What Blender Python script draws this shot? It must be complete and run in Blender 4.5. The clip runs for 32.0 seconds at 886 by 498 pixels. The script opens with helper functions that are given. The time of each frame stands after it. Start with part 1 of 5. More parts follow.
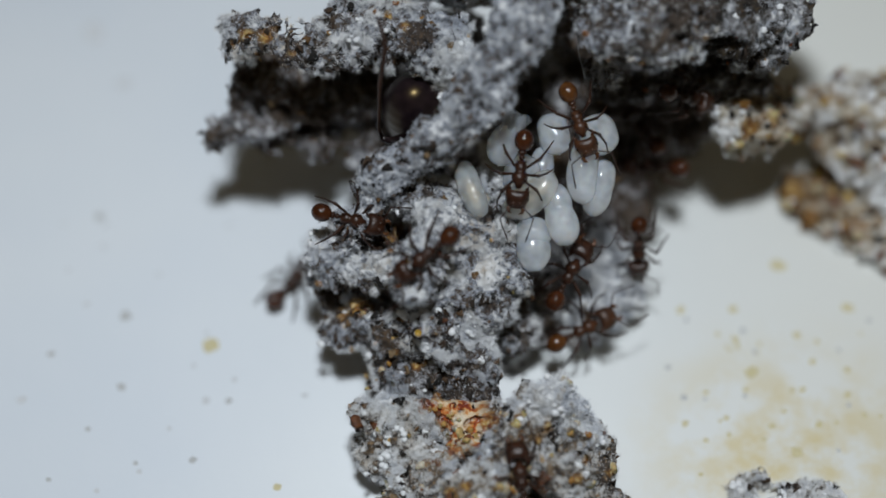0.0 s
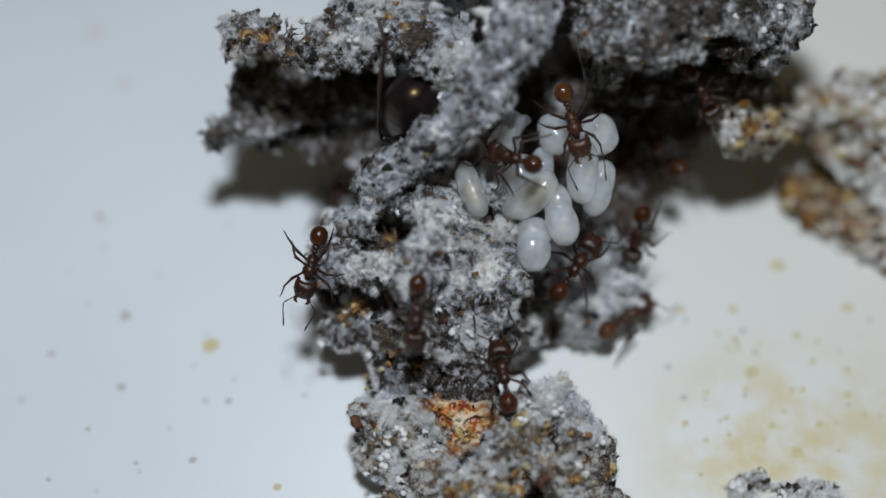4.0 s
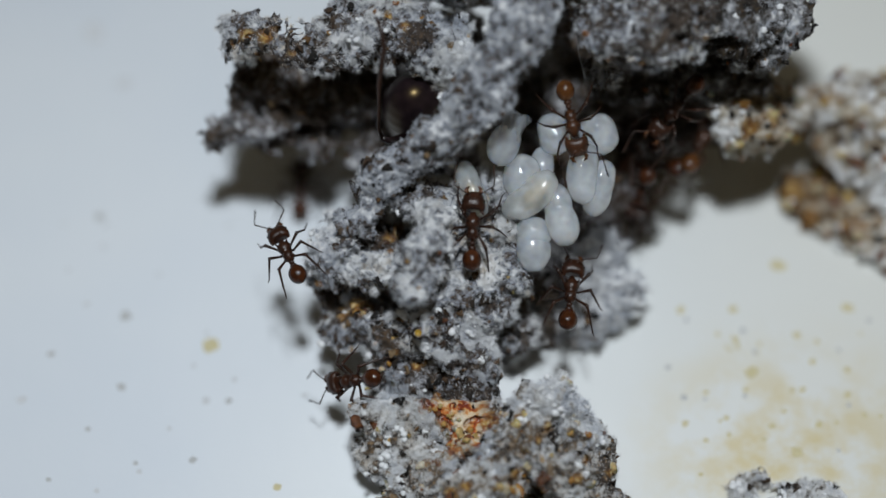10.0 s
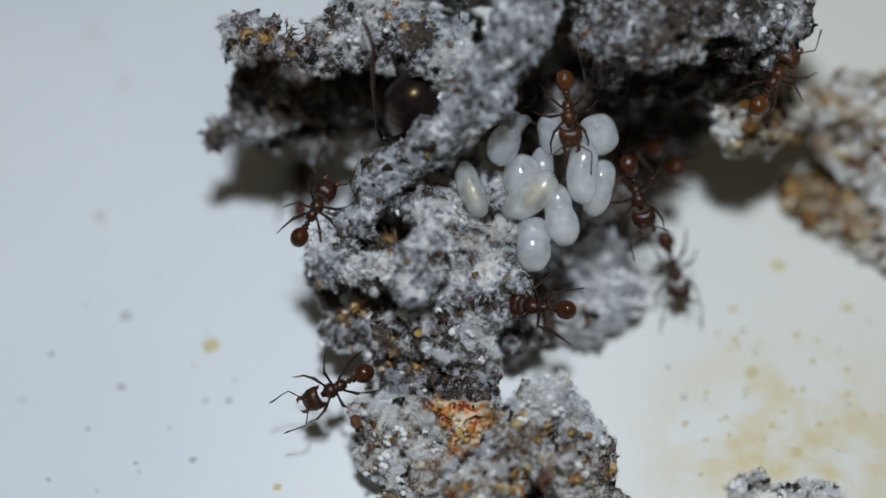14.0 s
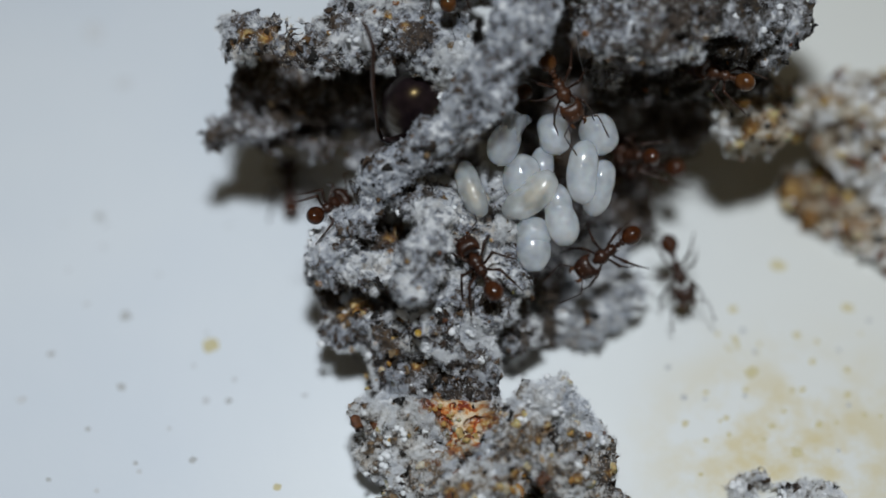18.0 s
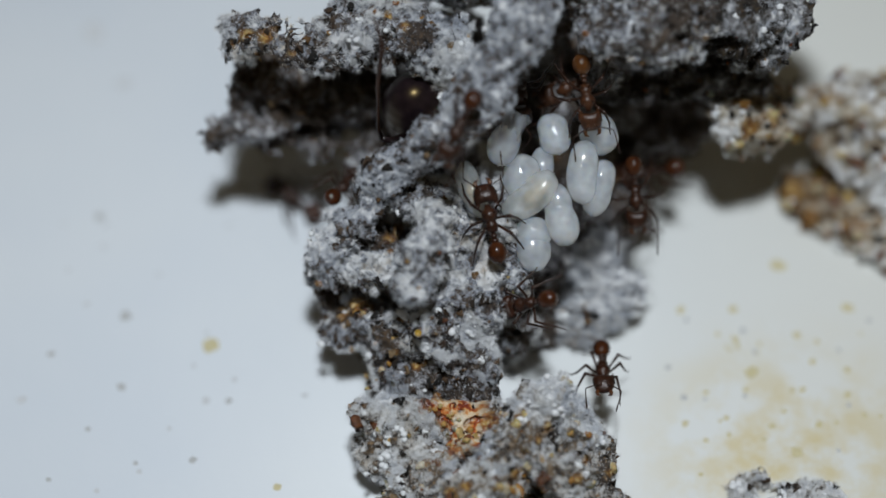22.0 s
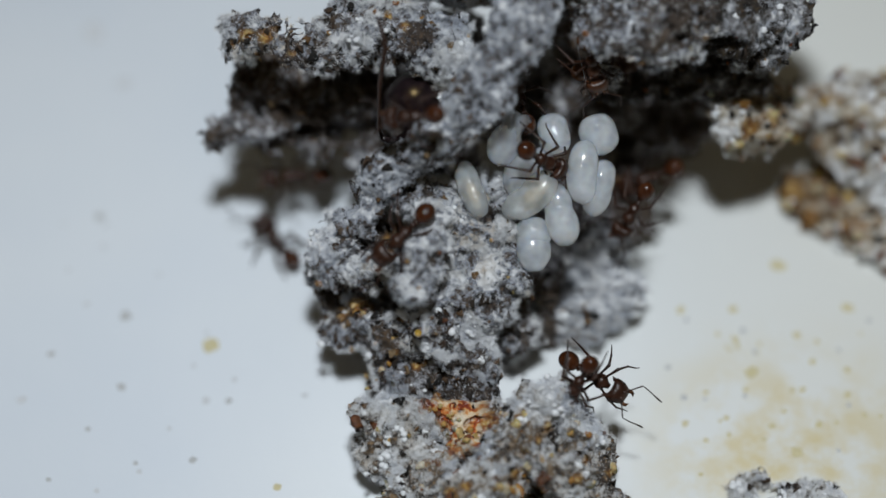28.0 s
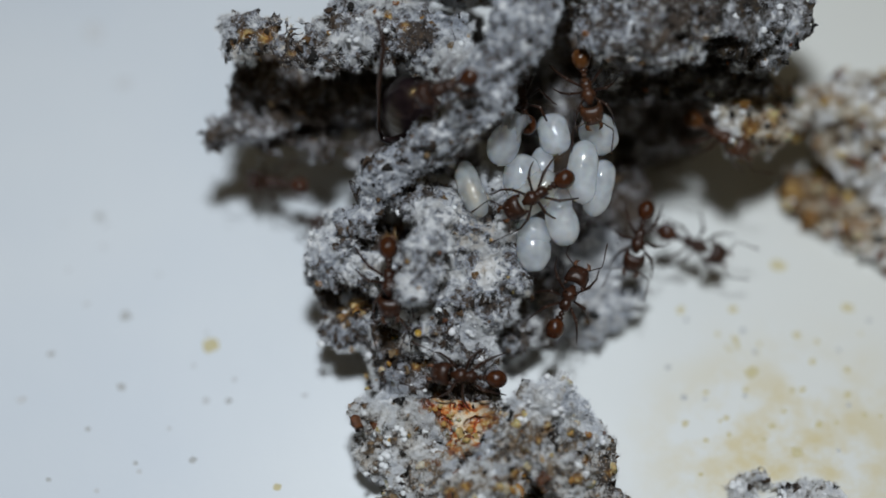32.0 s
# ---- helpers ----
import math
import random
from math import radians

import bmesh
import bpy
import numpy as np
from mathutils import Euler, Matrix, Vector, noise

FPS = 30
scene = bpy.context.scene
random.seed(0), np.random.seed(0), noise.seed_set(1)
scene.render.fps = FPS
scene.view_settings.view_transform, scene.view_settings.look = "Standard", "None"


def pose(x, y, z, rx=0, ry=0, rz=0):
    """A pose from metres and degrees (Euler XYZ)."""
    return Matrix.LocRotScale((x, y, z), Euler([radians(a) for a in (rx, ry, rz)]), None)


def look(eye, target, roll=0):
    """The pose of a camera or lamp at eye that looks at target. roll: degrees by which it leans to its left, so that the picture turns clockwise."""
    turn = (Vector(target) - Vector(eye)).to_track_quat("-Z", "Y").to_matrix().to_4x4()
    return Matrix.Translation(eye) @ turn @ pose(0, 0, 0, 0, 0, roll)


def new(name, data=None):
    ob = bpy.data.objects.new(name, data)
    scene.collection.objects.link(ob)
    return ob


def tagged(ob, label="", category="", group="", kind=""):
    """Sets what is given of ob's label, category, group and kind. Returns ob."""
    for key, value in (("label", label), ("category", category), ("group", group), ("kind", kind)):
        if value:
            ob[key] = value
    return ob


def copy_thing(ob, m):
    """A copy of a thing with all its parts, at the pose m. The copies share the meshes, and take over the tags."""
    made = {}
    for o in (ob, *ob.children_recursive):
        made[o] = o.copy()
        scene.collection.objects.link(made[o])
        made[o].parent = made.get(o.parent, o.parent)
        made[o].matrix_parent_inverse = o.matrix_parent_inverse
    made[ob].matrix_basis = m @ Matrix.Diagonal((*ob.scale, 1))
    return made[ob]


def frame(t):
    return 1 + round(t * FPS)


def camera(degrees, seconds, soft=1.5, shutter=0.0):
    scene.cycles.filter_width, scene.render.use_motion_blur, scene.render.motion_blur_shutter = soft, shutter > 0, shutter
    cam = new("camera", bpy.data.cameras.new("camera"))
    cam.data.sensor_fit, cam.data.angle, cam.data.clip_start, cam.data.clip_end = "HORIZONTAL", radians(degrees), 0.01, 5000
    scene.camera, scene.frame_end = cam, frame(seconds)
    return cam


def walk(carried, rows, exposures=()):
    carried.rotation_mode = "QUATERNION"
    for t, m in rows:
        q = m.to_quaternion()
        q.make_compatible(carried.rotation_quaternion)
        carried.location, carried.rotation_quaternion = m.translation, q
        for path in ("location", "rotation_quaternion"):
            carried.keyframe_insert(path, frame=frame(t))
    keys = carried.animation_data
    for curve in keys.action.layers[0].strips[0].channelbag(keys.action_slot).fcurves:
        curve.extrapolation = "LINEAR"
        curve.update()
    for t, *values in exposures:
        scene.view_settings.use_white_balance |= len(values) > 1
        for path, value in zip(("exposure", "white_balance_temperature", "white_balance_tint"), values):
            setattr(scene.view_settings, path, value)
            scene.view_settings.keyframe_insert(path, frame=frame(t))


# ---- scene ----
MM = 0.001
CLIP = 32.0

# ---- camera: a macro lens, close over the nest floor, standing still ----
TILT = 35.0
REACH = 123.7 * MM
FOCUS = Vector((0, 0, 8.0)) * MM
TOWARD = Vector((0, -math.sin(radians(TILT)), math.cos(radians(TILT))))
cam = camera(18.0, CLIP, soft=1.5)
cam.data.dof.use_dof = True
cam.data.dof.focus_distance = REACH
cam.data.dof.aperture_fstop = 15.5
EYE = FOCUS + TOWARD * REACH
walk(cam, [(0, look(EYE, FOCUS)), (CLIP, look(EYE, FOCUS))], [(0, 0.0), (CLIP, 0.0)])

# ---- light: one bench lamp above the nest, and the pale room round it ----
world = bpy.data.worlds.new("room")
scene.world = world
world.use_nodes = True
back = world.node_tree.nodes["Background"]
back.inputs[0].default_value = (1.0, 0.73, 0.30, 1)
back.inputs[1].default_value = 0.046
lamp_data = bpy.data.lights.new("bench_lamp", "AREA")
lamp_data.shape, lamp_data.size, lamp_data.energy = "DISK", 0.042, 1.70
lamp_data.color = (0.875, 0.94, 1.0)
lamp = new("bench_lamp", lamp_data)
lamp.matrix_world = look((0.004, -0.086, 0.445), (0, 0, 0.005))


# ---- materials ----
def material(name, rough=0.6):
    m = bpy.data.materials.new(name)
    m.use_nodes = True
    p = m.node_tree.nodes["Principled BSDF"]
    p.inputs["Roughness"].default_value = rough
    return m, m.node_tree, p


def link(nt, a, out, b, inp):
    nt.links.new(a.outputs[out], b.inputs[inp])


def grain(nt, scale, detail=4.0, rough=0.6, coords="Object"):
    """Noise whose scale is in features per millimetre."""
    tc = nt.nodes.new("ShaderNodeTexCoord")
    n = nt.nodes.new("ShaderNodeTexNoise")
    n.inputs["Scale"].default_value = scale / MM
    n.inputs["Detail"].default_value = detail
    n.inputs["Roughness"].default_value = rough
    link(nt, tc, coords, n, "Vector")
    return n


def ramp(nt, src, out, stops):
    r = nt.nodes.new("ShaderNodeValToRGB")
    while len(r.color_ramp.elements) < len(stops):
        r.color_ramp.elements.new(0.5)
    for e, (p, c) in zip(r.color_ramp.elements, stops):
        e.position, e.color = p, (*c, 1)
    link(nt, src, out, r, "Fac")
    return r


def mix(nt, fac, fo, a, ao, b, bo, mode="MIX"):
    m = nt.nodes.new("ShaderNodeMix")
    m.data_type, m.blend_type = "RGBA", mode
    if fac is None:
        m.inputs[0].default_value = fo
    else:
        link(nt, fac, fo, m, 0)
    link(nt, a, ao, m, 6)
    link(nt, b, bo, m, 7)
    return m


def rgb(nt, c):
    n = nt.nodes.new("ShaderNodeRGB")
    n.outputs[0].default_value = (*c, 1)
    return n


def bump(nt, p, src, out, strength, dist):
    b = nt.nodes.new("ShaderNodeBump")
    b.inputs["Strength"].default_value = strength
    b.inputs["Distance"].default_value = dist * MM
    link(nt, src, out, b, "Height")
    link(nt, b, "Normal", p, "Normal")


def fungus_material(name, dark, mid, pale, warm, warmth):
    """Chewed leaf pulp, dark to mid, under a bloom of pale growth, with warm patches."""
    m, nt, p = material(name, 0.9)
    fine = grain(nt, 5.0, 5.0, 0.7)
    pulp = ramp(nt, fine, "Fac", [(0.36, dark), (0.52, mid), (0.66, warm)])
    coarse = grain(nt, 0.45, 3.0)
    cr = ramp(nt, coarse, "Fac", [(0.58 - warmth, (0, 0, 0)), (0.68 - warmth * 0.6, (1, 1, 1))])
    tint = mix(nt, None, 0.55, pulp, "Color", rgb(nt, warm), 0)
    ground_c = mix(nt, cr, "Color", pulp, "Color", tint, 2)
    att = nt.nodes.new("ShaderNodeAttribute")
    att.attribute_name = "bloom"
    fuzz = grain(nt, 9.0, 3.0, 0.8)
    add = nt.nodes.new("ShaderNodeMath")
    add.operation = "MULTIPLY_ADD"
    link(nt, fuzz, "Fac", add, 0)
    add.inputs[1].default_value = 0.9
    link(nt, att, "Fac", add, 2)
    cover = ramp(nt, add, 0, [(0.84, (0, 0, 0)), (1.20, (1, 1, 1))])
    hot = nt.nodes.new("ShaderNodeAttribute")
    hot.attribute_name = "pulp"
    speckle = grain(nt, 1.7, 4.0, 0.65)
    orange = ramp(nt, speckle, "Fac", [(0.36, (0.20, 0.028, 0.008)), (0.42, (0.46, 0.10, 0.018)), (0.47, (0.62, 0.27, 0.07)), (0.52, (0.70, 0.50, 0.30)), (0.64, (0.76, 0.67, 0.52))])
    ground_c = mix(nt, hot, "Fac", ground_c, 2, orange, "Color")
    bare = nt.nodes.new("ShaderNodeAttribute")
    bare.attribute_name = "ochre"
    amber = ramp(nt, grain(nt, 3.2, 4.0, 0.7), "Fac", [(0.36, (0.05, 0.022, 0.008)), (0.48, (0.24, 0.10, 0.020)), (0.56, (0.42, 0.26, 0.07)), (0.66, (0.55, 0.46, 0.27))])
    ground_c = mix(nt, bare, "Fac", ground_c, 2, amber, "Color")
    top = mix(nt, cover, "Color", ground_c, 2, rgb(nt, pale), 0)
    cushion = ramp(nt, att, "Fac", [(0.56, (0, 0, 0)), (0.66, (1, 1, 1))])
    top = mix(nt, cushion, "Color", top, 2, rgb(nt, (0.78, 0.78, 0.78)), 0)
    link(nt, top, 2, p, "Base Color")
    bump(nt, p, fine, "Fac", 0.9, 0.12)
    return m


M_TOP = fungus_material("fungus_grey", (0.012, 0.008, 0.006), (0.044, 0.032, 0.025), (0.27, 0.29, 0.33), (0.105, 0.070, 0.042), 0.06)
# old brown comb, with the shade of recesses put into its dark tones
M_OLD_SHADED = fungus_material("fungus_old_shaded", (0.013, 0.010, 0.008), (0.060, 0.044, 0.032), (0.30, 0.30, 0.32), (0.10, 0.058, 0.028), 0.04)
M_LOW = fungus_material("fungus_warm", (0.016, 0.012, 0.011), (0.070, 0.056, 0.046), (0.46, 0.45, 0.43), (0.26, 0.16, 0.07), 0.04)
M_SIDE = fungus_material("fungus_tan", (0.020, 0.013, 0.008), (0.15, 0.095, 0.045), (0.47, 0.43, 0.35), (0.34, 0.18, 0.07), 0.12)
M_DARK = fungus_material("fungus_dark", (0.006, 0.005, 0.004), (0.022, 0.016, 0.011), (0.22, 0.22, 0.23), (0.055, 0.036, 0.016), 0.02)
M_BALL = fungus_material("fungus_pale", (0.06, 0.045, 0.035), (0.17, 0.13, 0.10), (0.56, 0.56, 0.56), (0.28, 0.18, 0.10), 0.05)


def plain(name, colour, rough=0.7, vary=0.25, scale=3.0, sss=0.0, spec=0.5):
    m, nt, p = material(name, rough)
    n = grain(nt, scale, 4.0)
    lo = tuple(c * (1 - vary) for c in colour)
    hi = tuple(min(1, c * (1 + vary)) for c in colour)
    r = ramp(nt, n, "Fac", [(0.3, lo), (0.7, hi)])
    link(nt, r, "Color", p, "Base Color")
    p.inputs["Specular IOR Level"].default_value = spec
    if sss:
        p.inputs["Subsurface Weight"].default_value = sss
        p.inputs["Subsurface Radius"].default_value = (1.0, 0.85, 0.7)
        p.inputs["Subsurface Scale"].default_value = 1.5 * MM
    return m, nt, p


M_HAIR, nt, p = material("mycelium_threads", 0.75)[0:3]
wide = grain(nt, 0.30, 4.0, 0.6)
link(nt, ramp(nt, wide, "Fac", [(0.34, (0.48, 0.515, 0.58)), (0.46, (0.79, 0.805, 0.83)), (0.56, (0.75, 0.755, 0.755)), (0.66, (0.70, 0.61, 0.50))]), "Color", p, "Base Color")
M_GREY_HAIR, nt, p = plain("grey_mycelium_threads", (0.49, 0.515, 0.56), 0.8, 0.35, 0.5)
M_GRAIN, nt, p = plain("mycelium_knobs", (0.76, 0.77, 0.78), 0.8, 0.12, 3.0)


def pulp_material():
    """Moist leaf pulp: each crumb its own cream, yellow, orange or rust."""
    m, nt, p = material("leaf_pulp", 0.7)
    info = nt.nodes.new("ShaderNodeObjectInfo")
    r = ramp(nt, info, "Random", [(0.0, (0.07, 0.030, 0.014)), (0.2, (0.22, 0.07, 0.018)), (0.45, (0.46, 0.25, 0.05)), (0.7, (0.56, 0.44, 0.18)), (1.0, (0.66, 0.62, 0.52))])
    n = grain(nt, 5.0, 3.0)
    g = ramp(nt, n, "Fac", [(0.3, (0.45, 0.42, 0.4)), (0.65, (1, 1, 1))])
    c = mix(nt, None, 1.0, r, "Color", g, "Color", "MULTIPLY")
    link(nt, c, 2, p, "Base Color")
    bump(nt, p, n, "Fac", 0.5, 0.05)
    p.inputs["Subsurface Weight"].default_value = 0.3
    p.inputs["Subsurface Scale"].default_value = 0.15 * MM
    return m


M_PULP = pulp_material()


def chip_material():
    """Leaf crumbs: each one takes its own brown, black or ochre."""
    m, nt, p = material("leaf_crumb", 0.92)
    info = nt.nodes.new("ShaderNodeObjectInfo")
    r = ramp(nt, info, "Random", [(0.0, (0.008, 0.007, 0.006)), (0.45, (0.020, 0.014, 0.010)),
                                  (0.75, (0.055, 0.030, 0.015)), (0.93, (0.16, 0.085, 0.03)), (1.0, (0.22, 0.15, 0.08))])
    n = grain(nt, 6.0, 3.0)
    g = ramp(nt, n, "Fac", [(0.3, (0.55, 0.55, 0.55)), (0.7, (1, 1, 1))])
    c = mix(nt, None, 1.0, r, "Color", g, "Color", "MULTIPLY")
    link(nt, c, 2, p, "Base Color")
    bump(nt, p, n, "Fac", 0.6, 0.05)
    return m


M_CHIP = chip_material()
M_AMBER, nt, p = plain("amber_drop", (0.50, 0.30, 0.01), 0.1, 0.1, 2.0)
p.inputs["Transmission Weight"].default_value = 0.5


def chitin(name, base, dark, rough):
    m, nt, p = material(name, rough)
    n = grain(nt, 2.2, 4.0)
    r = ramp(nt, n, "Fac", [(0.3, dark), (0.68, base)])
    link(nt, r, "Color", p, "Base Color")
    fine = grain(nt, 13.0, 2.0)
    bump(nt, p, fine, "Fac", 0.6, 0.030)
    p.inputs["Specular IOR Level"].default_value = 0.38
    return m


M_ANT = chitin("ant_shell", (0.047, 0.017, 0.008), (0.013, 0.005, 0.003), 0.32)
M_AMBER_ANT = chitin("young_ant_shell", (0.078, 0.029, 0.012), (0.024, 0.010, 0.005), 0.36)
M_GASTER = chitin("ant_gaster", (0.070, 0.021, 0.007), (0.022, 0.007, 0.003), 0.15)
M_AMBER_GASTER = chitin("young_ant_gaster", (0.120, 0.046, 0.013), (0.045, 0.016, 0.005), 0.15)
M_JAW = chitin("ant_jaw", (0.16, 0.060, 0.018), (0.030, 0.010, 0.005), 0.30)
M_LEG = chitin("ant_leg", (0.042, 0.016, 0.008), (0.012, 0.006, 0.004), 0.40)
M_EYE = chitin("ant_eye", (0.01, 0.008, 0.007), (0.006, 0.005, 0.005), 0.2)
M_QUEEN = chitin("queen_shell", (0.020, 0.012, 0.012), (0.008, 0.005, 0.006), 0.26)

def wet_skin(name, colour, alpha, clear):
    """Moist brood skin: milky inside, a clear wrinkled film on top."""
    m, nt, p = plain(name, colour, 0.12, 0.06, 1.2, 1.0)
    p.inputs["Subsurface Scale"].default_value = 2.5 * MM
    dense = ramp(nt, grain(nt, 0.75, 2.0), "Fac", [(0.35, (alpha - 0.16,) * 3), (0.62, (alpha + 0.12,) * 3)])
    link(nt, dense, "Color", p, "Alpha")
    p.inputs["Transmission Weight"].default_value = clear
    p.inputs["IOR"].default_value = 1.40
    p.inputs["Coat Weight"].default_value = 1.0
    p.inputs["Coat Roughness"].default_value = 0.008
    bump(nt, p, grain(nt, 1.6, 2.0), "Fac", 0.5, 0.10)
    film = nt.nodes.new("ShaderNodeBump")
    film.inputs["Strength"].default_value = 0.55
    film.inputs["Distance"].default_value = 0.07 * MM
    link(nt, grain(nt, 4.2, 2.0), "Fac", film, "Height")
    link(nt, film, "Normal", p, "Coat Normal")
    return m


M_LARVA = wet_skin("larva_skin", (0.86, 0.90, 0.95), 0.60, 0.25)
M_GLASSY = wet_skin("larva_clear_skin", (0.88, 0.87, 0.80), 0.52, 0.30)
M_GUT, nt, p = plain("larva_gut", (0.42, 0.34, 0.20), 0.5, 0.3, 1.5)


def floor_material():
    m, nt, p = material("plaster", 0.5)
    tc = nt.nodes.new("ShaderNodeTexCoord")
    broad = grain(nt, 0.05, 3.0)
    base = ramp(nt, broad, "Fac", [(0.35, (0.65, 0.70, 0.76)), (0.65, (0.70, 0.74, 0.78))])
    # the plaster yellows towards one tray corner; cool-to-warm light along x painted in
    sep = nt.nodes.new("ShaderNodeSeparateXYZ")
    link(nt, tc, "Object", sep, 0)
    mr = nt.nodes.new("ShaderNodeMapRange")
    mr.inputs["From Min"].default_value = -12 * MM
    mr.inputs["From Max"].default_value = 20 * MM
    link(nt, sep, "X", mr, "Value")
    aged_light_tint = mix(nt, mr, 0, base, "Color", rgb(nt, (0.70, 0.705, 0.668)), 0)
    blot = grain(nt, 0.28, 5.0, 0.65)
    bl = ramp(nt, blot, "Fac", [(0.42, (0, 0, 0)), (0.60, (0.95, 0.95, 0.95))])
    near = nt.nodes.new("ShaderNodeVectorMath")
    near.operation = "DISTANCE"
    near.inputs[1].default_value = (15.8 * MM, -6.0 * MM, 0)
    link(nt, tc, "Object", near, 0)
    mr2 = nt.nodes.new("ShaderNodeMapRange")
    mr2.inputs["From Min"].default_value = 1 * MM
    mr2.inputs["From Max"].default_value = 9 * MM
    mr2.interpolation_type = "SMOOTHSTEP"
    mr2.inputs["To Min"].default_value = 0.8
    mr2.inputs["To Max"].default_value = 0.0
    link(nt, near, "Value", mr2, "Value")
    mul = nt.nodes.new("ShaderNodeMath")
    mul.operation = "MULTIPLY"
    link(nt, mr2, 0, mul, 0)
    link(nt, bl, "Color", mul, 1)
    stained = mix(nt, mul, 0, aged_light_tint, 2, rgb(nt, (0.60, 0.48, 0.20)), 0)
    link(nt, stained, 2, p, "Base Color")
    bump(nt, p, grain(nt, 1.2, 5.0), "Fac", 0.25, 0.06)
    return m


M_FLOOR = floor_material()
M_WALL, nt, p = plain("unseen_wall_dark", (0.20, 0.19, 0.16), 0.4, 0.05, 0.05)
M_TABLE, nt, p = plain("bench_top", (0.42, 0.40, 0.37), 0.5, 0.15, 0.03)
M_SPECK, nt, p = plain("floor_speck", (0.46, 0.47, 0.47), 0.8, 0.10, 4.0)
M_YSPECK, nt, p = plain("floor_speck_yellow", (0.57, 0.51, 0.31), 0.8, 0.10, 4.0)
M_FAINT, nt, p = plain("floor_smudge", (0.58, 0.60, 0.62), 0.8, 0.05, 2.0)


# ---- mesh helpers ----
def finish(name, bm, mat, smooth=True):
    me = bpy.data.meshes.new(name)
    bm.to_mesh(me)
    bm.free()
    for f in me.polygons:
        f.use_smooth = smooth
    me.materials.append(mat)
    return me


def part(name, bm, mat, parent, label="", smooth=True):
    """One bmesh as one mesh object under a thing or a part."""
    me = bm if isinstance(bm, bpy.types.Mesh) else finish(name, bm, mat, smooth)
    ob = new(name, me)
    ob.parent = parent
    return tagged(ob, label)


def rings(sections, seg=16, ridge=0.0, count=0):
    """A closed body along y: sections of (y, half width, half height, z of its middle)."""
    bm = bmesh.new()
    loops = []
    for y, w, h, z in sections:
        loops.append([bm.verts.new(Vector((w * math.cos(a), y, z + h * math.sin(a))) * MM)
                      for a in (2 * math.pi * i / seg for i in range(seg))])
    for a, b in zip(loops, loops[1:]):
        for i in range(seg):
            j = (i + 1) % seg
            bm.faces.new((a[i], a[j], b[j], b[i]))
    bm.faces.new(loops[0][::-1])
    bm.faces.new(loops[-1])
    bmesh.ops.recalc_face_normals(bm, faces=bm.faces)
    return bm


def ovoid(length, w, h, z=0.0, y0=0.0, n=12, seg=16, nose=0.0):
    """Sections of an egg shape; nose sharpens its front."""
    out = []
    for i in range(n + 1):
        s = -math.cos(math.pi * (i + 0.12) / (n + 0.24))
        r = math.sqrt(max(0.0, 1 - s * s)) * (1 - nose * max(0, s))
        out.append((y0 + s * length / 2, w * r, h * r, z))
    return out


def tube(points, radii, seg=7):
    """A jointed tube through points, in millimetres."""
    bm = bmesh.new()
    pts = [Vector(q) for q in points]
    loops = []
    side = None
    for i, q in enumerate(pts):
        d = (pts[min(i + 1, len(pts) - 1)] - pts[max(i - 1, 0)]).normalized()
        if side is None:
            side = d.orthogonal().normalized()
        side = (side - d * side.dot(d)).normalized()
        up = d.cross(side)
        loops.append([bm.verts.new((q + (side * math.cos(a) + up * math.sin(a)) * radii[i]) * MM)
                      for a in (2 * math.pi * k / seg for k in range(seg))])
    for a, b in zip(loops, loops[1:]):
        for k in range(seg):
            j = (k + 1) % seg
            bm.faces.new((a[k], a[j], b[j], b[k]))
    bm.faces.new(loops[0][::-1])
    bm.faces.new(loops[-1])
    bmesh.ops.recalc_face_normals(bm, faces=bm.faces)
    return bm


def body(x, y, z, dx, dy, dz, up=TOWARD):
    """Pose of a creature at x, y, z (mm) that heads along dx, dy, dz."""
    f = Vector((dx, dy, dz)).normalized()
    r = f.cross(Vector(up)).normalized()
    u = r.cross(f)
    m = Matrix((r, f, u)).transposed().to_4x4()
    return Matrix.Translation(Vector((x, y, z)) * MM) @ m


# ---- the tray: plaster floor, added low walls out of view, bench ----
def slab(name, lo, hi, mat, label, kind="structure", bevel=0.6):
    bm = bmesh.new()
    bmesh.ops.create_cube(bm, size=1)
    for v in bm.verts:
        v.co = Vector([(lo[k] + hi[k]) / 2 + v.co[k] * (hi[k] - lo[k]) for k in range(3)]) * MM
    bmesh.ops.bevel(bm, geom=bm.edges[:], offset=bevel * MM, segments=2, affect="EDGES")
    ob = new(name, finish(name, bm, mat))
    return tagged(ob, label, kind=kind)


slab("floor", (-70, -45, -8), (70, 70, 0), M_FLOOR, "pale plaster nest floor with yellowish stains")
# unseen walls, dark so they bounce little light into the shadows
slab("wall_west", (-73, -48, -8), (-70.05, 73, 26), M_WALL, "unseen tray wall, dark to keep bounced light low")
slab("wall_east", (70.05, -48, -8), (73, 73, 26), M_WALL, "unseen tray wall, dark to keep bounced light low")
slab("wall_north", (-70, 70.05, -8), (70, 73, 26), M_WALL, "unseen tray wall, dark to keep bounced light low")
slab("wall_south", (-70, -48, -8), (70, -45.05, 26), M_WALL, "unseen tray wall, dark to keep bounced light low")
slab("ground", (-900, -900, -30), (900, 900, -8.05), M_TABLE, "grey bench top under the tray")

# ---- solid noise ----
LATTICE = np.random.RandomState(7).rand(32, 32, 32).astype(np.float32)


